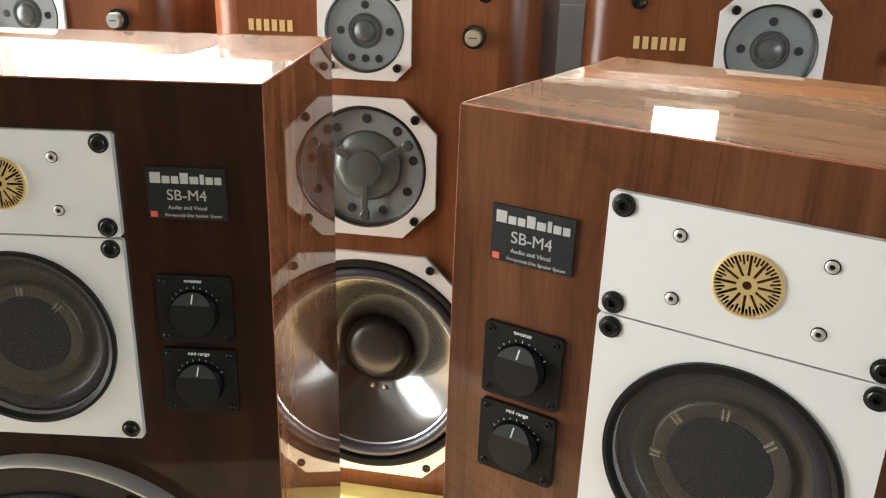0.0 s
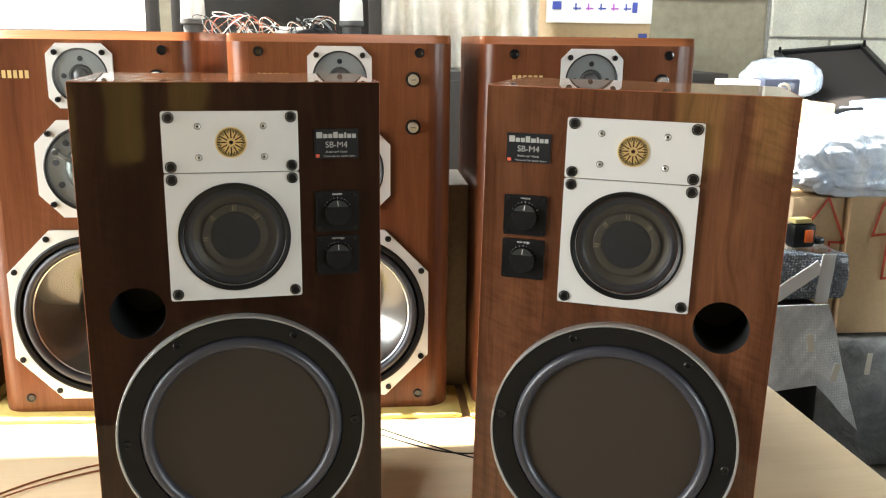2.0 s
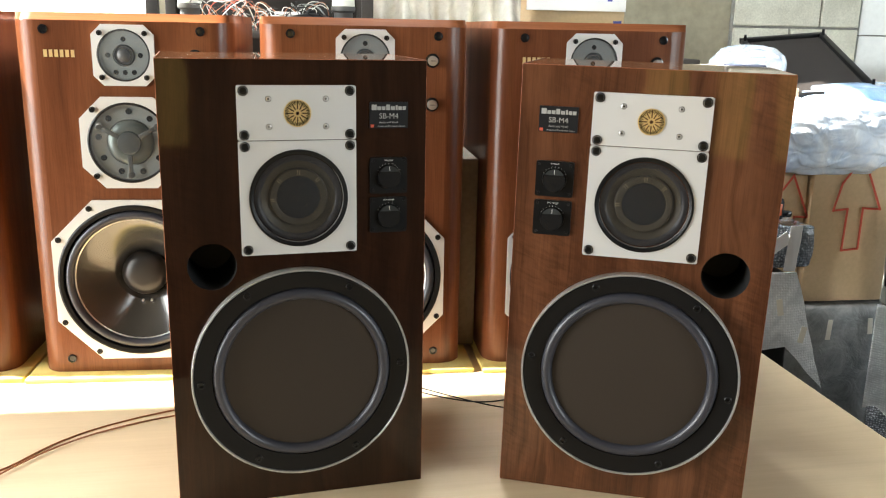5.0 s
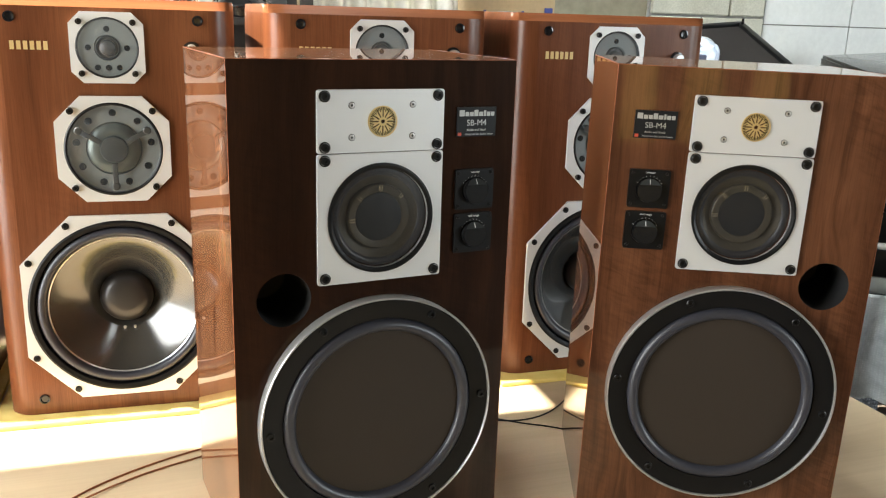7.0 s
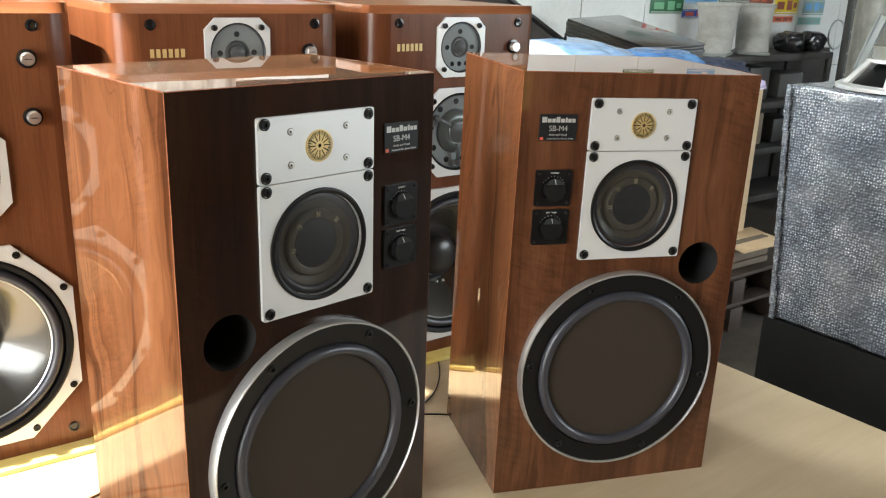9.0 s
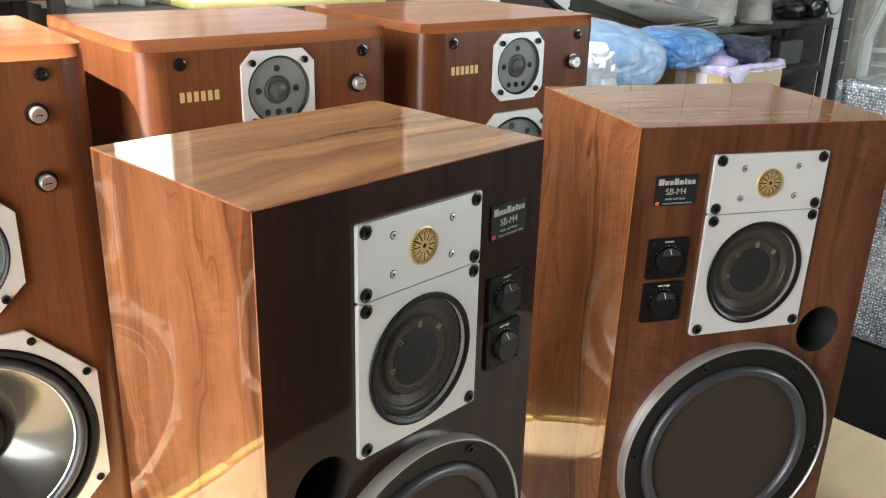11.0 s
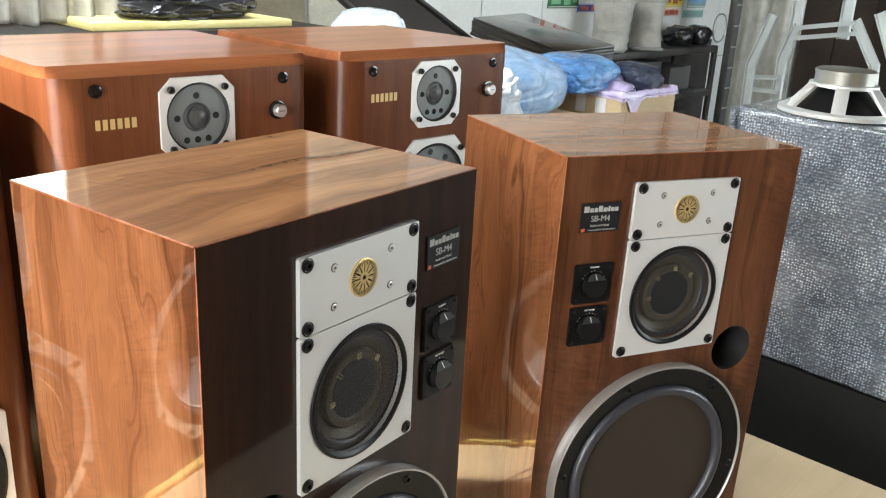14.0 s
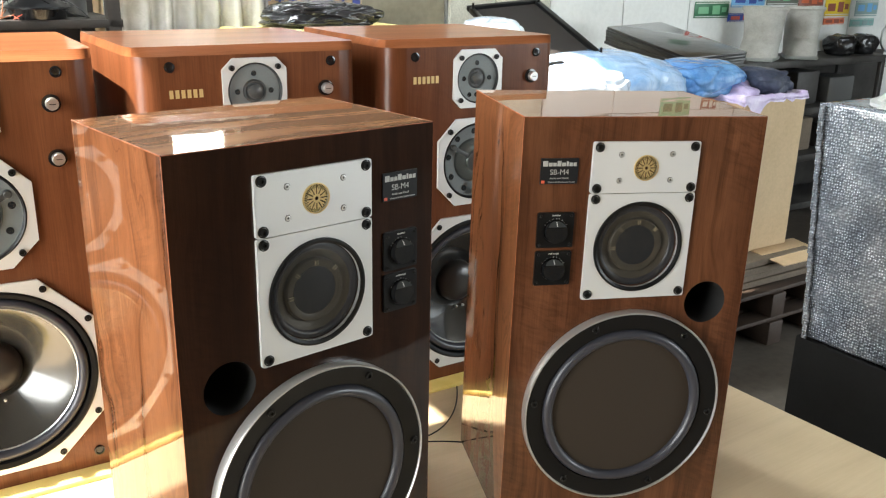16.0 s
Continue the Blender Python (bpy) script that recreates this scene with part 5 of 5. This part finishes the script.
carton("carton", 0.34, 0.40, 1.212, room_pose(1.13, 2.20, 0.0), "tall plain cardboard carton behind the speaker row", sd=15)
solo(crumpled("white_bag", (0.28, 0.22, 0.15), WHITE_FILM, 21.0, 0.10, 1.2), room_pose(1.24, 2.49, 1.215), "bulging white plastic bag on a tall carton", "plastic bag")
ins = thing("instrument_box", room_pose(1.005, 2.26, 1.2175), "small pale instrument box with a dark front on a carton", "instrument")
bm = bmesh.new()
box(bm, (0, 0.05, 0.034), (0.12, 0.10, 0.068), 0.004)
part("case", bm, CREAM, ins)
bm = bmesh.new()
box(bm, (0.004, -0.001, 0.030), (0.088, 0.004, 0.040), 0.001)
part("front_panel", bm, BLACK, ins)
nv = thing("small_speaker", room_pose(1.14, 2.26, 1.2175), "small navy box with a pale round cone on a carton", "small speaker")
bm = bmesh.new()
box(bm, (0, 0.05, 0.036), (0.125, 0.10, 0.072), 0.006)
part("case", bm, NAVY, nv)
part("cone", turned([(0.024, -0.001), (0.022, -0.004), (0.010, 0.004), (0, 0.002)], 0.006, 0.036, 24), GREYP, nv, "pale grey cone")
solo(crumpled("white_bag", (0.54, 0.26, 0.27), WHITE_FILM, 27.0, 0.16, 1.6), room_pose(1.33, 2.07, 0.935), "white plastic film sagging over a carton", "plastic bag")

# black speaker grille resting on the pile
g0, gx, gy = room(1.40, 2.90, 1.37), room(1.71, 2.83, 1.40), room(1.44, 2.26, 1.19)
ax, ay = (gx - g0), (gy - g0)
az = ax.cross(ay).normalized()
ay2 = az.cross(ax.normalized())
gm = Matrix((ax.normalized(), ay2, az)).transposed().to_4x4()
gm.translation = g0
if az.z < 0:
    gm = gm @ Matrix.Rotation(math.pi, 4, "X")
    sgn = -1
else:
    sgn = 1
GW, GL = ax.length + 0.03, ay.length
gr = thing("speaker_grille", gm, "black cloth speaker grille lying on plastic bags", "speaker grille")
for c, sz in (((GW / 2, sgn * 0.012, 0), (GW, 0.024, 0.022)), ((GW / 2, sgn * (GL - 0.012), 0), (GW, 0.024, 0.022)), ((0.012, sgn * GL / 2, 0), (0.024, GL - 0.05, 0.022)), ((GW - 0.012, sgn * GL / 2, 0), (0.024, GL - 0.05, 0.022))):
    bm = bmesh.new()
    box(bm, c, sz, 0.003)
    part("frame_bar", bm, BLACK, gr)
bm = bmesh.new()
box(bm, (GW / 2, sgn * GL / 2, -0.006), (GW - 0.03, GL - 0.03, 0.003))
part("cloth", bm, CLOTH, gr)
for x in (0.015, GW - 0.015):
    for y in (0.04, GL - 0.04):
        bm = bmesh.new()
        bmesh.ops.create_cone(bm, segments=12, radius1=0.007, radius2=0.005, depth=0.026, cap_ends=True, matrix=Matrix.Translation((x, sgn * y, 0.022)))
        part("peg", bm, BLACK, gr)
# shrink-wrapped black panels
t0, tx, ty = room(2.21, 2.31, 1.165), room(2.55, 2.27, 1.185), room(2.25, 2.94, 1.26)
bxv, byv = (tx - t0).normalized(), (ty - t0)
bz = bxv.cross(byv).normalized()
tm = Matrix((bxv, bz.cross(bxv), bz)).transposed().to_4x4()
tm.translation = t0 - bz * 0.078
tr = thing("panel_stack", tm, "stack of black panels in shiny clear wrap", "panel stack")
for k in range(6):
    bm = bmesh.new()
    box(bm, (0.17 + 0.004 * (k % 2), byv.length / 2, 0.007 + 0.0145 * k), (0.34, byv.length - 0.006 * (k % 3), 0.0140), 0.002)
    part("panel", bm, WRAPPED_BLACK, tr)
# parcels beside the table
# Black box: the dark void below the sheet is put into its colour.
wrapped_box("wrapped_parcel", 0.30, 0.38, 0.695, room_pose(0.865, 1.60, 0.0), "tall box beside the table, black for the shade under bubble wrap", 11, 0.003, BLACKBOX)


def folded_sheet(corners, fold, label):
    """A sheet of bubble wrap in two facets that meet along one crease; corners are (u, v, z)."""
    bm = bmesh.new()
    a, b, c, d, e = [bm.verts.new(room(*p)) for p in corners]
    bm.faces.new((a, b, c, d))
    bm.faces.new((b, e, c))
    bmesh.ops.subdivide_edges(bm, edges=list(bm.edges), cuts=7, use_grid_fill=True)
    for v in bm.verts:
        v.co += Vector((noise.noise(v.co * 11), noise.noise(v.co * 13 + Vector((5, 0, 0))), 0)) * fold
    g = bmesh.ops.extrude_face_region(bm, geom=list(bm.faces))
    bmesh.ops.translate(bm, vec=(0, 0.004, 0.001), verts=[v for v in g["geom"] if isinstance(v, bmesh.types.BMVert)])
    return tagged(part("bubble_sheet", bm, PALE_BUBBLE, smooth=30), label, "bubble wrap")


folded_sheet(((0.72, 1.585, 0.705), (1.005, 1.580, 0.712), (0.975, 1.545, 0.490), (0.72, 1.55, 0.46), (1.12, 1.56, 0.345)), 0.006, "loose corner of bubble wrap hanging from a box")
sp_box = wrapped_box("wrapped_parcel", 0.25, 0.22, 0.135, room_pose(0.965, 1.64, 0.705, 6), "small parcel in bubble wrap and white tape on a box", 14, 0.022)
for cx, cz, w, h, a in ((0.045, 0.068, 0.042, 0.140, 4), (-0.045, 0.060, 0.040, 0.170, 58)):
    bm = bmesh.new()
    box(bm, (0, 0, 0), (w, 0.004, h), 0.001)
    bmesh.ops.subdivide_edges(bm, edges=[e for e in bm.edges if e.calc_length() > 0.03], cuts=6, use_grid_fill=True)
    bmesh.ops.transform(bm, matrix=Matrix.Translation((cx, -0.019, cz)) @ Matrix.Rotation(radians(a), 4, "Y"), verts=bm.verts)
    for v in bm.verts:
        v.co.y += 0.004 * noise.noise(v.co * 40)
    part("tape_band", bm, PAPER, sp_box, "white parcel tape")
tp = thing("tape_measure", room_pose(0.975, 1.68, 0.842, 10), "black tape measure with an orange button on a parcel", "tape measure")
bm = bmesh.new()
box(bm, (0, 0.03, 0.037), (0.075, 0.045, 0.070), 0.012)
part("case", bm, BLACK, tp)
bm = bmesh.new()
box(bm, (0.008, 0.004, 0.038), (0.024, 0.012, 0.036), 0.003)
part("button", bm, ORANGE, tp, "orange lock button")
bm = bmesh.new()
box(bm, (0.055, 0.03, 0.018), (0.04, 0.026, 0.020), 0.006)
part("tape_mouth", bm, BLACK_GLOSS, tp)
bm = bmesh.new()
box(bm, (-0.004, 0.032, 0.079), (0.055, 0.035, 0.014), 0.004)
part("yellow_top", bm, YELLOW, tp, "pale yellow top")
for k in range(4):
    bm = bmesh.new()
    box(bm, (0, 0, 0), (0.018, 0.002, (0.05, 0.05, 0.075, 0.06)[k]))
    solo(part("tape_piece", bm, TAPE), room_pose((0.945, 1.022, 1.393, 1.55)[k], (1.545, 1.538, 1.975, 1.975)[k], (0.615, 0.53, 0.38, 0.39)[k], 0, (-4, -4, 0, 0)[k], (-10, 14, 3, -6)[k]), "short strip of cream paper tape on bubble wrap", "paper tape", "tape strips")
# black stacked trays on a wrapped box
_tray = room_pose(1.38, 1.71, 0.0, -35)
wrapped_box("wrapped_parcel", 0.21, 0.25, 0.555, _tray @ pose(0.115, 0.005, 0.0), "box in grey bubble wrap under black trays", 17, 0.004)
for k, (h, mm, lab) in enumerate(((0.055, GREYP, "grey plastic tray in a stack"), (0.09, BLACK, "black plastic tray in a stack"), (0.022, PAPER, "white panel between black trays"), (0.10, BLACK, "black plastic tray in a stack"), (0.03, BLACK, "flat black tray lid on a stack"))):
    z = 0.563 + (0, 0.056, 0.147, 0.170, 0.271)[k]
    bm = bmesh.new()
    box(bm, (0, 0.13, h / 2), (0.24 - 0.008 * k, 0.25, h), 0.006)
    solo(part("tray", bm, mm), _tray @ pose(0.120 + 0.003 * k, 0, z, 0, 0, (-1, 1, 1.5, 0, 1)[k]), lab, "tray", "stacked trays")
solo(drape("bubble_sheet", 0.25, 0.36, PALE_BUBBLE, 8.0, 0.018, 1.5), _tray @ pose(0.12, -0.03, 0.568), "white bubble wrap sheet hanging over a box", "bubble wrap")
solo(crumpled("clear_bag", (0.24, 0.20, 0.15), CLEAR_FILM, 31.0, 0.18, 2.2, 4), _tray @ pose(0.13, 0.12, 0.866), "small clear plastic bag on black trays", "plastic bag")

# ---- wrapped speaker stack with the loose driver ----
bc = thing("black_cabinet", room_pose(1.40, 0.75, 0.0), "plain black loudspeaker cabinet under a wrapped one", "cabinet")
for nm, cc, sz in (("body", (0.27, 0, 0.255), (0.54, 0.60, 0.468)), ("plinth", (0.27, 0, 0.01), (0.50, 0.56, 0.02))):
    bm = bmesh.new()
    box(bm, cc, sz, 0.004)
    part(nm, bm, BLACKBOX, bc)
ws = thing("wrapped_speaker", room_pose(1.40, 0.74, 0.4925, -90), "large box in silvery bubble wrap on a black cabinet", "wrapped parcel")
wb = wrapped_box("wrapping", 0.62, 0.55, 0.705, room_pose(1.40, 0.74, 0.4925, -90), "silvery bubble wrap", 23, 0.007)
for key in ("category", "label"):
    del wb[key]
for v in wb.data.vertices:
    v.co.x += (0.026 - 0.060 * v.co.z / 0.705) * max(0.0, -v.co.x / 0.31)
wb.parent = ws
wb.matrix_world = ws.matrix_world.copy()
wb.matrix_basis = Matrix()
bm = bmesh.new()
for k in range(16):
    z = 0.022 + 0.044 * k
    x = -0.31 + 0.026 - 0.060 * z / 0.705
    box(bm, (x + 0.008 + 0.003 * noise.noise((k * 0.7, 3, 1)), -0.008, z), (0.018 + 0.006 * noise.noise((k * 0.5, 1, 4)), 0.006, 0.046), 0.002, seg=1)
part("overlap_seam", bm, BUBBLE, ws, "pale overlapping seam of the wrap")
dv = thing("speaker_driver", room_pose(1.565, 0.85, 1.201), "bare loudspeaker driver face down with a cast basket", "speaker driver")


def up_lathe(profile, seg=48):
    bm = bmesh.new()
    lathe(bm, profile, 0, 0, seg)
    bmesh.ops.rotate(bm, cent=(0, 0, 0), matrix=Matrix.Rotation(radians(90), 3, "X"), verts=bm.verts)
    return bm


part("rim", up_lathe([(0.128, 0.002), (0.162, 0.0), (0.162, 0.010), (0.150, 0.016), (0.128, 0.014), (0.128, 0.002)]), BASKET, dv, "scalloped silver rim")
part("cone", up_lathe([(0.128, 0.010), (0.10, 0.030), (0.055, 0.070), (0, 0.070)]), BLACK, dv, "black paper cone")
part("basket_top", up_lathe([(0.0, 0.082), (0.090, 0.082), (0.092, 0.074), (0.075, 0.070), (0, 0.070)]), BASKET, dv)
part("magnet", up_lathe([(0, 0.083), (0.078, 0.083), (0.078, 0.108), (0, 0.108)]), MAGNET, dv, "zinc coloured magnet")
part("magnet_plate", up_lathe([(0, 0.1085), (0.080, 0.1085), (0.080, 0.118), (0.074, 0.121), (0, 0.121)]), MAGNET, dv)
for k in range(6):
    a = radians(60 * k + 20)
    bm = bmesh.new()
    vs = box(bm, (0, 0, 0), (0.098, 0.036, 0.010), 0.003)
    bmesh.ops.transform(bm, matrix=Matrix.Rotation(a, 4, "Z") @ Matrix.Translation((0.114, 0, 0.045)) @ Matrix.Rotation(radians(47), 4, "Y"), verts=list(bm.verts))
    part("spoke", bm, BASKET, dv)

# ---- folding ladder ----
ld = thing("folding_ladder", room_pose(3.9, 0, 0), "folded aluminium ladder standing beyond the wrapped boxes", "ladder")


def strut(name, p, q, w=0.05, du=0.0):
    """A channel-section bar from (v, z) to (v, z), facing the camera's side of the room."""
    a, b = Vector((du, p[0], p[1])), Vector((du, q[0], q[1]))
    d = b - a
    bm = bmesh.new()
    box(bm, (0.012, 0, d.length / 2), (0.004, w, d.length + w * 0.5))
    for sy in (-1, 1):
        box(bm, (0, sy * (w / 2 - 0.0025), d.length / 2), (0.028, 0.005, d.length + w * 0.5))
    bmesh.ops.transform(bm, matrix=Matrix.Translation(a) @ Matrix.Rotation(-math.atan2(d.y, d.z), 4, "X"), verts=bm.verts)
    return part(name, bm, ALU, ld)


for du, path in ((0.0, ((2.225, 0.0), (2.250, 1.04), (2.165, 1.31))), (0.06, ((2.075, 0.0), (2.100, 1.09), (2.045, 1.265))), (0.06, ((1.50, 0.0), (1.60, 1.11), (1.735, 1.32))), (0.0, ((1.36, 0.0), (1.45, 1.06), (1.60, 1.37)))):
    for p, q in zip(path, path[1:]):
        strut("rail", p, q, du=du)
strut("rail", (2.07, 1.24), (2.06, 2.35), 0.06, 0.09)
strut("rail", (1.80, 1.24), (1.81, 2.35), 0.06, 0.09)
for p, q in (((2.045, 1.262), (1.735, 1.318)), ((2.060, 1.205), (1.72, 1.265)), ((2.245, 0.97), (2.095, 0.985)), ((2.240, 0.90), (2.09, 0.905)), ((2.235, 0.55), (2.085, 0.56)), ((2.06, 1.62), (1.81, 1.62)), ((2.06, 1.95), (1.81, 1.95))):
    strut("rung", p, q, 0.024, 0.03)

# ---- steel shelf along the tiled wall ----
sh = thing("steel_shelf", room_pose(3.82, 2.92, 0), "grimy dark steel shelf along the tiled wall", "shelf")
for z in (0.10, 0.42, 0.72, 1.02):
    bm = bmesh.new()
    box(bm, (0, 0.18, z), (1.90, 0.36, 0.045), 0.008)
    part("shelf_board", bm, SHELF, sh)
for x in (-0.93, 0.93):
    for y in (0.02, 0.33):
        bm = bmesh.new()
        box(bm, (x, y - 0.004, 0.52), (0.035, 0.03, 1.04), 0.002)
        part("upright", bm, SHELF, sh)
# Runs past the shelf's end so the wall below it looks dark.
bm = bmesh.new()
box(bm, (0.26, 0.335, 0.52), (2.40, 0.006, 1.03))
part("back_panel", bm, SHELF, sh)
pt = thing("slotted_post", room_pose(4.86, 2.86, 0), "dark slotted steel post beside the shelf", "post")
bm = bmesh.new()
box(bm, (0, 0, 1.2), (0.17, 0.05, 2.4), 0.003)
part("angle", bm, POST, pt)
for k in range(16):
    bm = bmesh.new()
    box(bm, (0, -0.028, 0.2 + 0.14 * k), (0.165, 0.006, 0.010))
    part("slot_edge", bm, GREYP, pt)


def boot(m, w, h):
    """A rubber boot: tapering shaft with a rolled rim, foot towards the viewer, dark sole."""
    t = thing("rubber_boot", m, "dusty white rubber boot on the steel shelf", "boot", "boots on the shelf")
    bm = bmesh.new()
    rings = []
    for k in range(15):
        f = k / 14
        z = 0.02 + (h - 0.02) * f
        toe = max(0.0, 1 - f / 0.34) ** 0.5 if f < 0.34 else 0.0
        rx = w * (0.42 + 0.08 * f - 0.03 * math.sin(f * 3.1)) * (1.04 if k == 14 else 1.0)
        y0, y1 = -0.075 - 0.10 * toe, 0.085
        rings.append([bm.verts.new((rx * math.cos(a) + 0.006 * noise.noise((f * 5, a, w * 9)), (y0 + y1) / 2 + (y1 - y0) / 2 * math.sin(a), z)) for a in [2 * math.pi * i / 28 for i in range(28)]])
    for p, q in zip(rings, rings[1:]):
        for i in range(28):
            bm.faces.new((p[i], p[(i + 1) % 28], q[(i + 1) % 28], q[i]))
    bm.faces.new(rings[0])
    part("shaft", bm, BUCKET, t, smooth=60)
    bm = bmesh.new()
    box(bm, (0, -0.045, 0.010), (w * 0.80, 0.26, 0.02), 0.006)
    part("sole", bm, GREYP, t, "grey rubber sole")
    bm = bmesh.new()
    lathe(bm, [(1.0, -0.012), (1.05, 0.0), (1.0, 0.012), (0.95, 0.0)], 0, 0, 28, closed=True)
    bmesh.ops.rotate(bm, cent=(0, 0, 0), matrix=Matrix.Rotation(radians(90), 3, "X"), verts=bm.verts)
    for v in bm.verts:
        v.co = Vector((v.co.x * w * 0.50, 0.005 + v.co.y * 0.080, h - 0.006 + v.co.z))
    part("rim", bm, BUCKET, t)
    return t


boot(room_pose(3.66, 3.06, 1.0428, -62), 0.26, 0.30)
boot(room_pose(4.02, 3.05, 1.0428, -48), 0.24, 0.30)
cols = dict(red=(0.62, 0.10, 0.07), green=(0.03, 0.16, 0.07), leaf=(0.20, 0.50, 0.28), sky=(0.20, 0.48, 0.78), blue=(0.03, 0.07, 0.36), grey=(0.14, 0.15, 0.12), pale=(0.30, 0.42, 0.42), rust=(0.32, 0.11, 0.08), yellow=(0.80, 0.60, 0.05), orange=(0.72, 0.18, 0.08), teal=(0.22, 0.45, 0.42), white=(0.75, 0.75, 0.72))
inks = {n: mat("label_" + n, c, 0.3) for n, c in cols.items()}
# bottle wrappers stuck flat to the wall, in rows
for u0, z1, u1, z0, n, accent in ((3.27, 1.46, 3.62, 1.385, "red", "white"), (3.29, 1.37, 3.59, 1.275, "green", "leaf"), (3.64, 1.53, 3.93, 1.46, "leaf", "white"), (3.61, 1.43, 3.92, 1.335, "sky", "blue"), (3.59, 1.30, 3.86, 1.25, "blue", "red"),
                                  (3.94, 1.44, 4.25, 1.345, "grey", "leaf"), (4.28, 1.51, 4.56, 1.425, "pale", "teal"), (4.26, 1.41, 4.52, 1.33, "rust", "orange"), (4.55, 1.39, 4.82, 1.27, "yellow", "rust"), (4.55, 1.26, 4.78, 1.215, "orange", "rust"),
                                  (4.85, 1.25, 5.13, 1.195, "teal", "pale"), (4.58, 1.56, 4.86, 1.51, "grey", "white"), (4.88, 1.47, 5.13, 1.38, "red", "yellow"), (4.89, 1.37, 5.15, 1.265, "pale", "sky"),
                                  (3.10, 1.94, 3.36, 1.82, "leaf", "green"), (3.46, 1.90, 3.60, 1.83, "rust", "white"), (3.12, 1.78, 3.40, 1.68, "green", "leaf"), (3.72, 1.80, 4.00, 1.68, "sky", "white")):
    w, h = u1 - u0, z1 - z0
    pk = thing("wrapper", room_pose((u0 + u1) / 2, BACK - 0.024, (z0 + z1) / 2), "%s printed bottle wrapper stuck flat on the wall" % {"leaf": "light green", "sky": "light blue", "pale": "pale grey-green", "rust": "dark red-brown"}.get(n, n), "wrapper", "wrappers on the wall")
    bm = bmesh.new()
    box(bm, (0, 0, 0), (w, 0.004, h), 0.001)
    for v in bm.verts:
        v.co.y -= 0.004 * max(0.0, noise.noise((v.co.x * 9 + u0, v.co.z * 9, 2)))
    part("sheet", bm, inks[n], pk)
    for dx, dw, dh in ((-0.25, 0.30, 0.42), (0.12, 0.22, 0.55), (0.36, 0.14, 0.30)):
        bm = bmesh.new()
        box(bm, (dx * w, -0.0044, 0.05 * h * math.sin(u0 * 40 + dx)), (w * dw, 0.002, h * dh), 0.0008, seg=1)
        part("print_mark", bm, inks[accent], pk)
    for dz in (-0.41, 0.41):
        bm = bmesh.new()
        box(bm, (0, -0.0042, dz * h), (w * 0.96, 0.002, h * 0.05))
        part("print_band", bm, inks["white"], pk)
for u in (4.42, 4.66):
    solo(crumpled("dark_pot", (0.20, 0.18, 0.14), BLACK_FILM, u * 3, 0.12, 2.0, 4), room_pose(u, 3.04, 1.0428), "small dark bundle on the steel shelf", "bundle", "bundles on the shelf")
cv = tube("coiled_wire", [room(4.90 + 0.10 * math.cos(a), 3.0, 1.15 + 0.10 * math.sin(a)) for a in [2 * math.pi * i / 12 for i in range(12)]], 0.006, ALU, cyclic=True)
tagged(cv, "coil of bright wire on the steel shelf", "wire coil")
for k, u in enumerate((3.05, 3.4, 3.75, 4.12, 4.48)):
    for z in (0.4428, 0.7428):
        bm = bmesh.new()
        hh = 0.16 + 0.05 * ((k * 3) % 2)
        box(bm, (0, 0.1, hh / 2), (0.22 + 0.05 * (k % 3), 0.2, hh), 0.01)
        solo(part("storage_box", bm, (SHELF, GREYDARK, SHELF, CARDOLD)[(k + (z > 0.5)) % 4]), room_pose(u, 3.02, z), "small storage box on the steel shelf", "storage box", "boxes on the shelf")
# pale plastic curtain and brown boarding beyond the ladders
solo(drape("plastic_curtain", 0.34, 2.45, CURTAIN_FILM, 11.0, 0.04, 2.2), room_pose(4.42, 2.43, 2.50, 112), "pale hanging plastic curtain beside the shelf", "curtain")
bb = thing("brown_partition", room_pose(6.85, 1.9, 0, 90), "dark brown boarded partition beyond the ladders", "partition")
for k in range(9):
    bm = bmesh.new()
    box(bm, (-1.2 + 0.3 * k, 0, 1.3), (0.294, 0.03, 2.6), 0.004)
    part("board", bm, BROWN, bb)

# brown block added in the row's gap; keeps the bright table out of reflections
cg = bmesh.new()
box(cg, (0, 0.11, 0.22), (0.044, 0.22, 0.44), 0.003)
solo(part("cardboard_sheet", cg, CARDOLD), room_pose(-0.064, 1.16, TABLE + 0.0102, 0), "brown block added in the gap to hide bright reflections", "cardboard")

# ---- cables on the table ----


def cable(pts, r, material, label):
    w = tube("cable", [(x, y, TABLE + r + dz) for x, y, dz in pts], r, material)
    return tagged(w, label, "cable", "cables on the table")


cable([(-1.15, 0.62, 0), (-0.95, 0.75, 0), (-0.80, 0.80, 0), (-0.70, 0.92, 0), (-0.55, 0.98, 0), (-0.40, 1.00, 0.0), (-0.33, 1.08, 0)], 0.0016, WIRE, "thin brown speaker cable on the plywood")
cable([(-1.20, 0.55, 0), (-0.98, 0.66, 0), (-0.84, 0.74, 0.003), (-0.72, 0.88, 0.003), (-0.58, 0.95, 0), (-0.42, 0.97, 0.0), (-0.36, 1.06, 0)], 0.0016, WIRE, "thin brown speaker cable on the plywood")
cable([(-0.06, 0.98, 0), (0.02, 0.88, 0), (0.12, 0.84, 0), (0.24, 0.90, 0), (0.30, 0.97, 0)], 0.0015, BLACK, "thin black speaker cable on the plywood")
cable([(-0.05, 1.00, 0), (0.06, 0.86, 0), (0.14, 0.80, 0), (0.20, 0.70, 0), (0.28, 0.66, 0)], 0.0015, BLACK, "thin black speaker cable on the plywood")
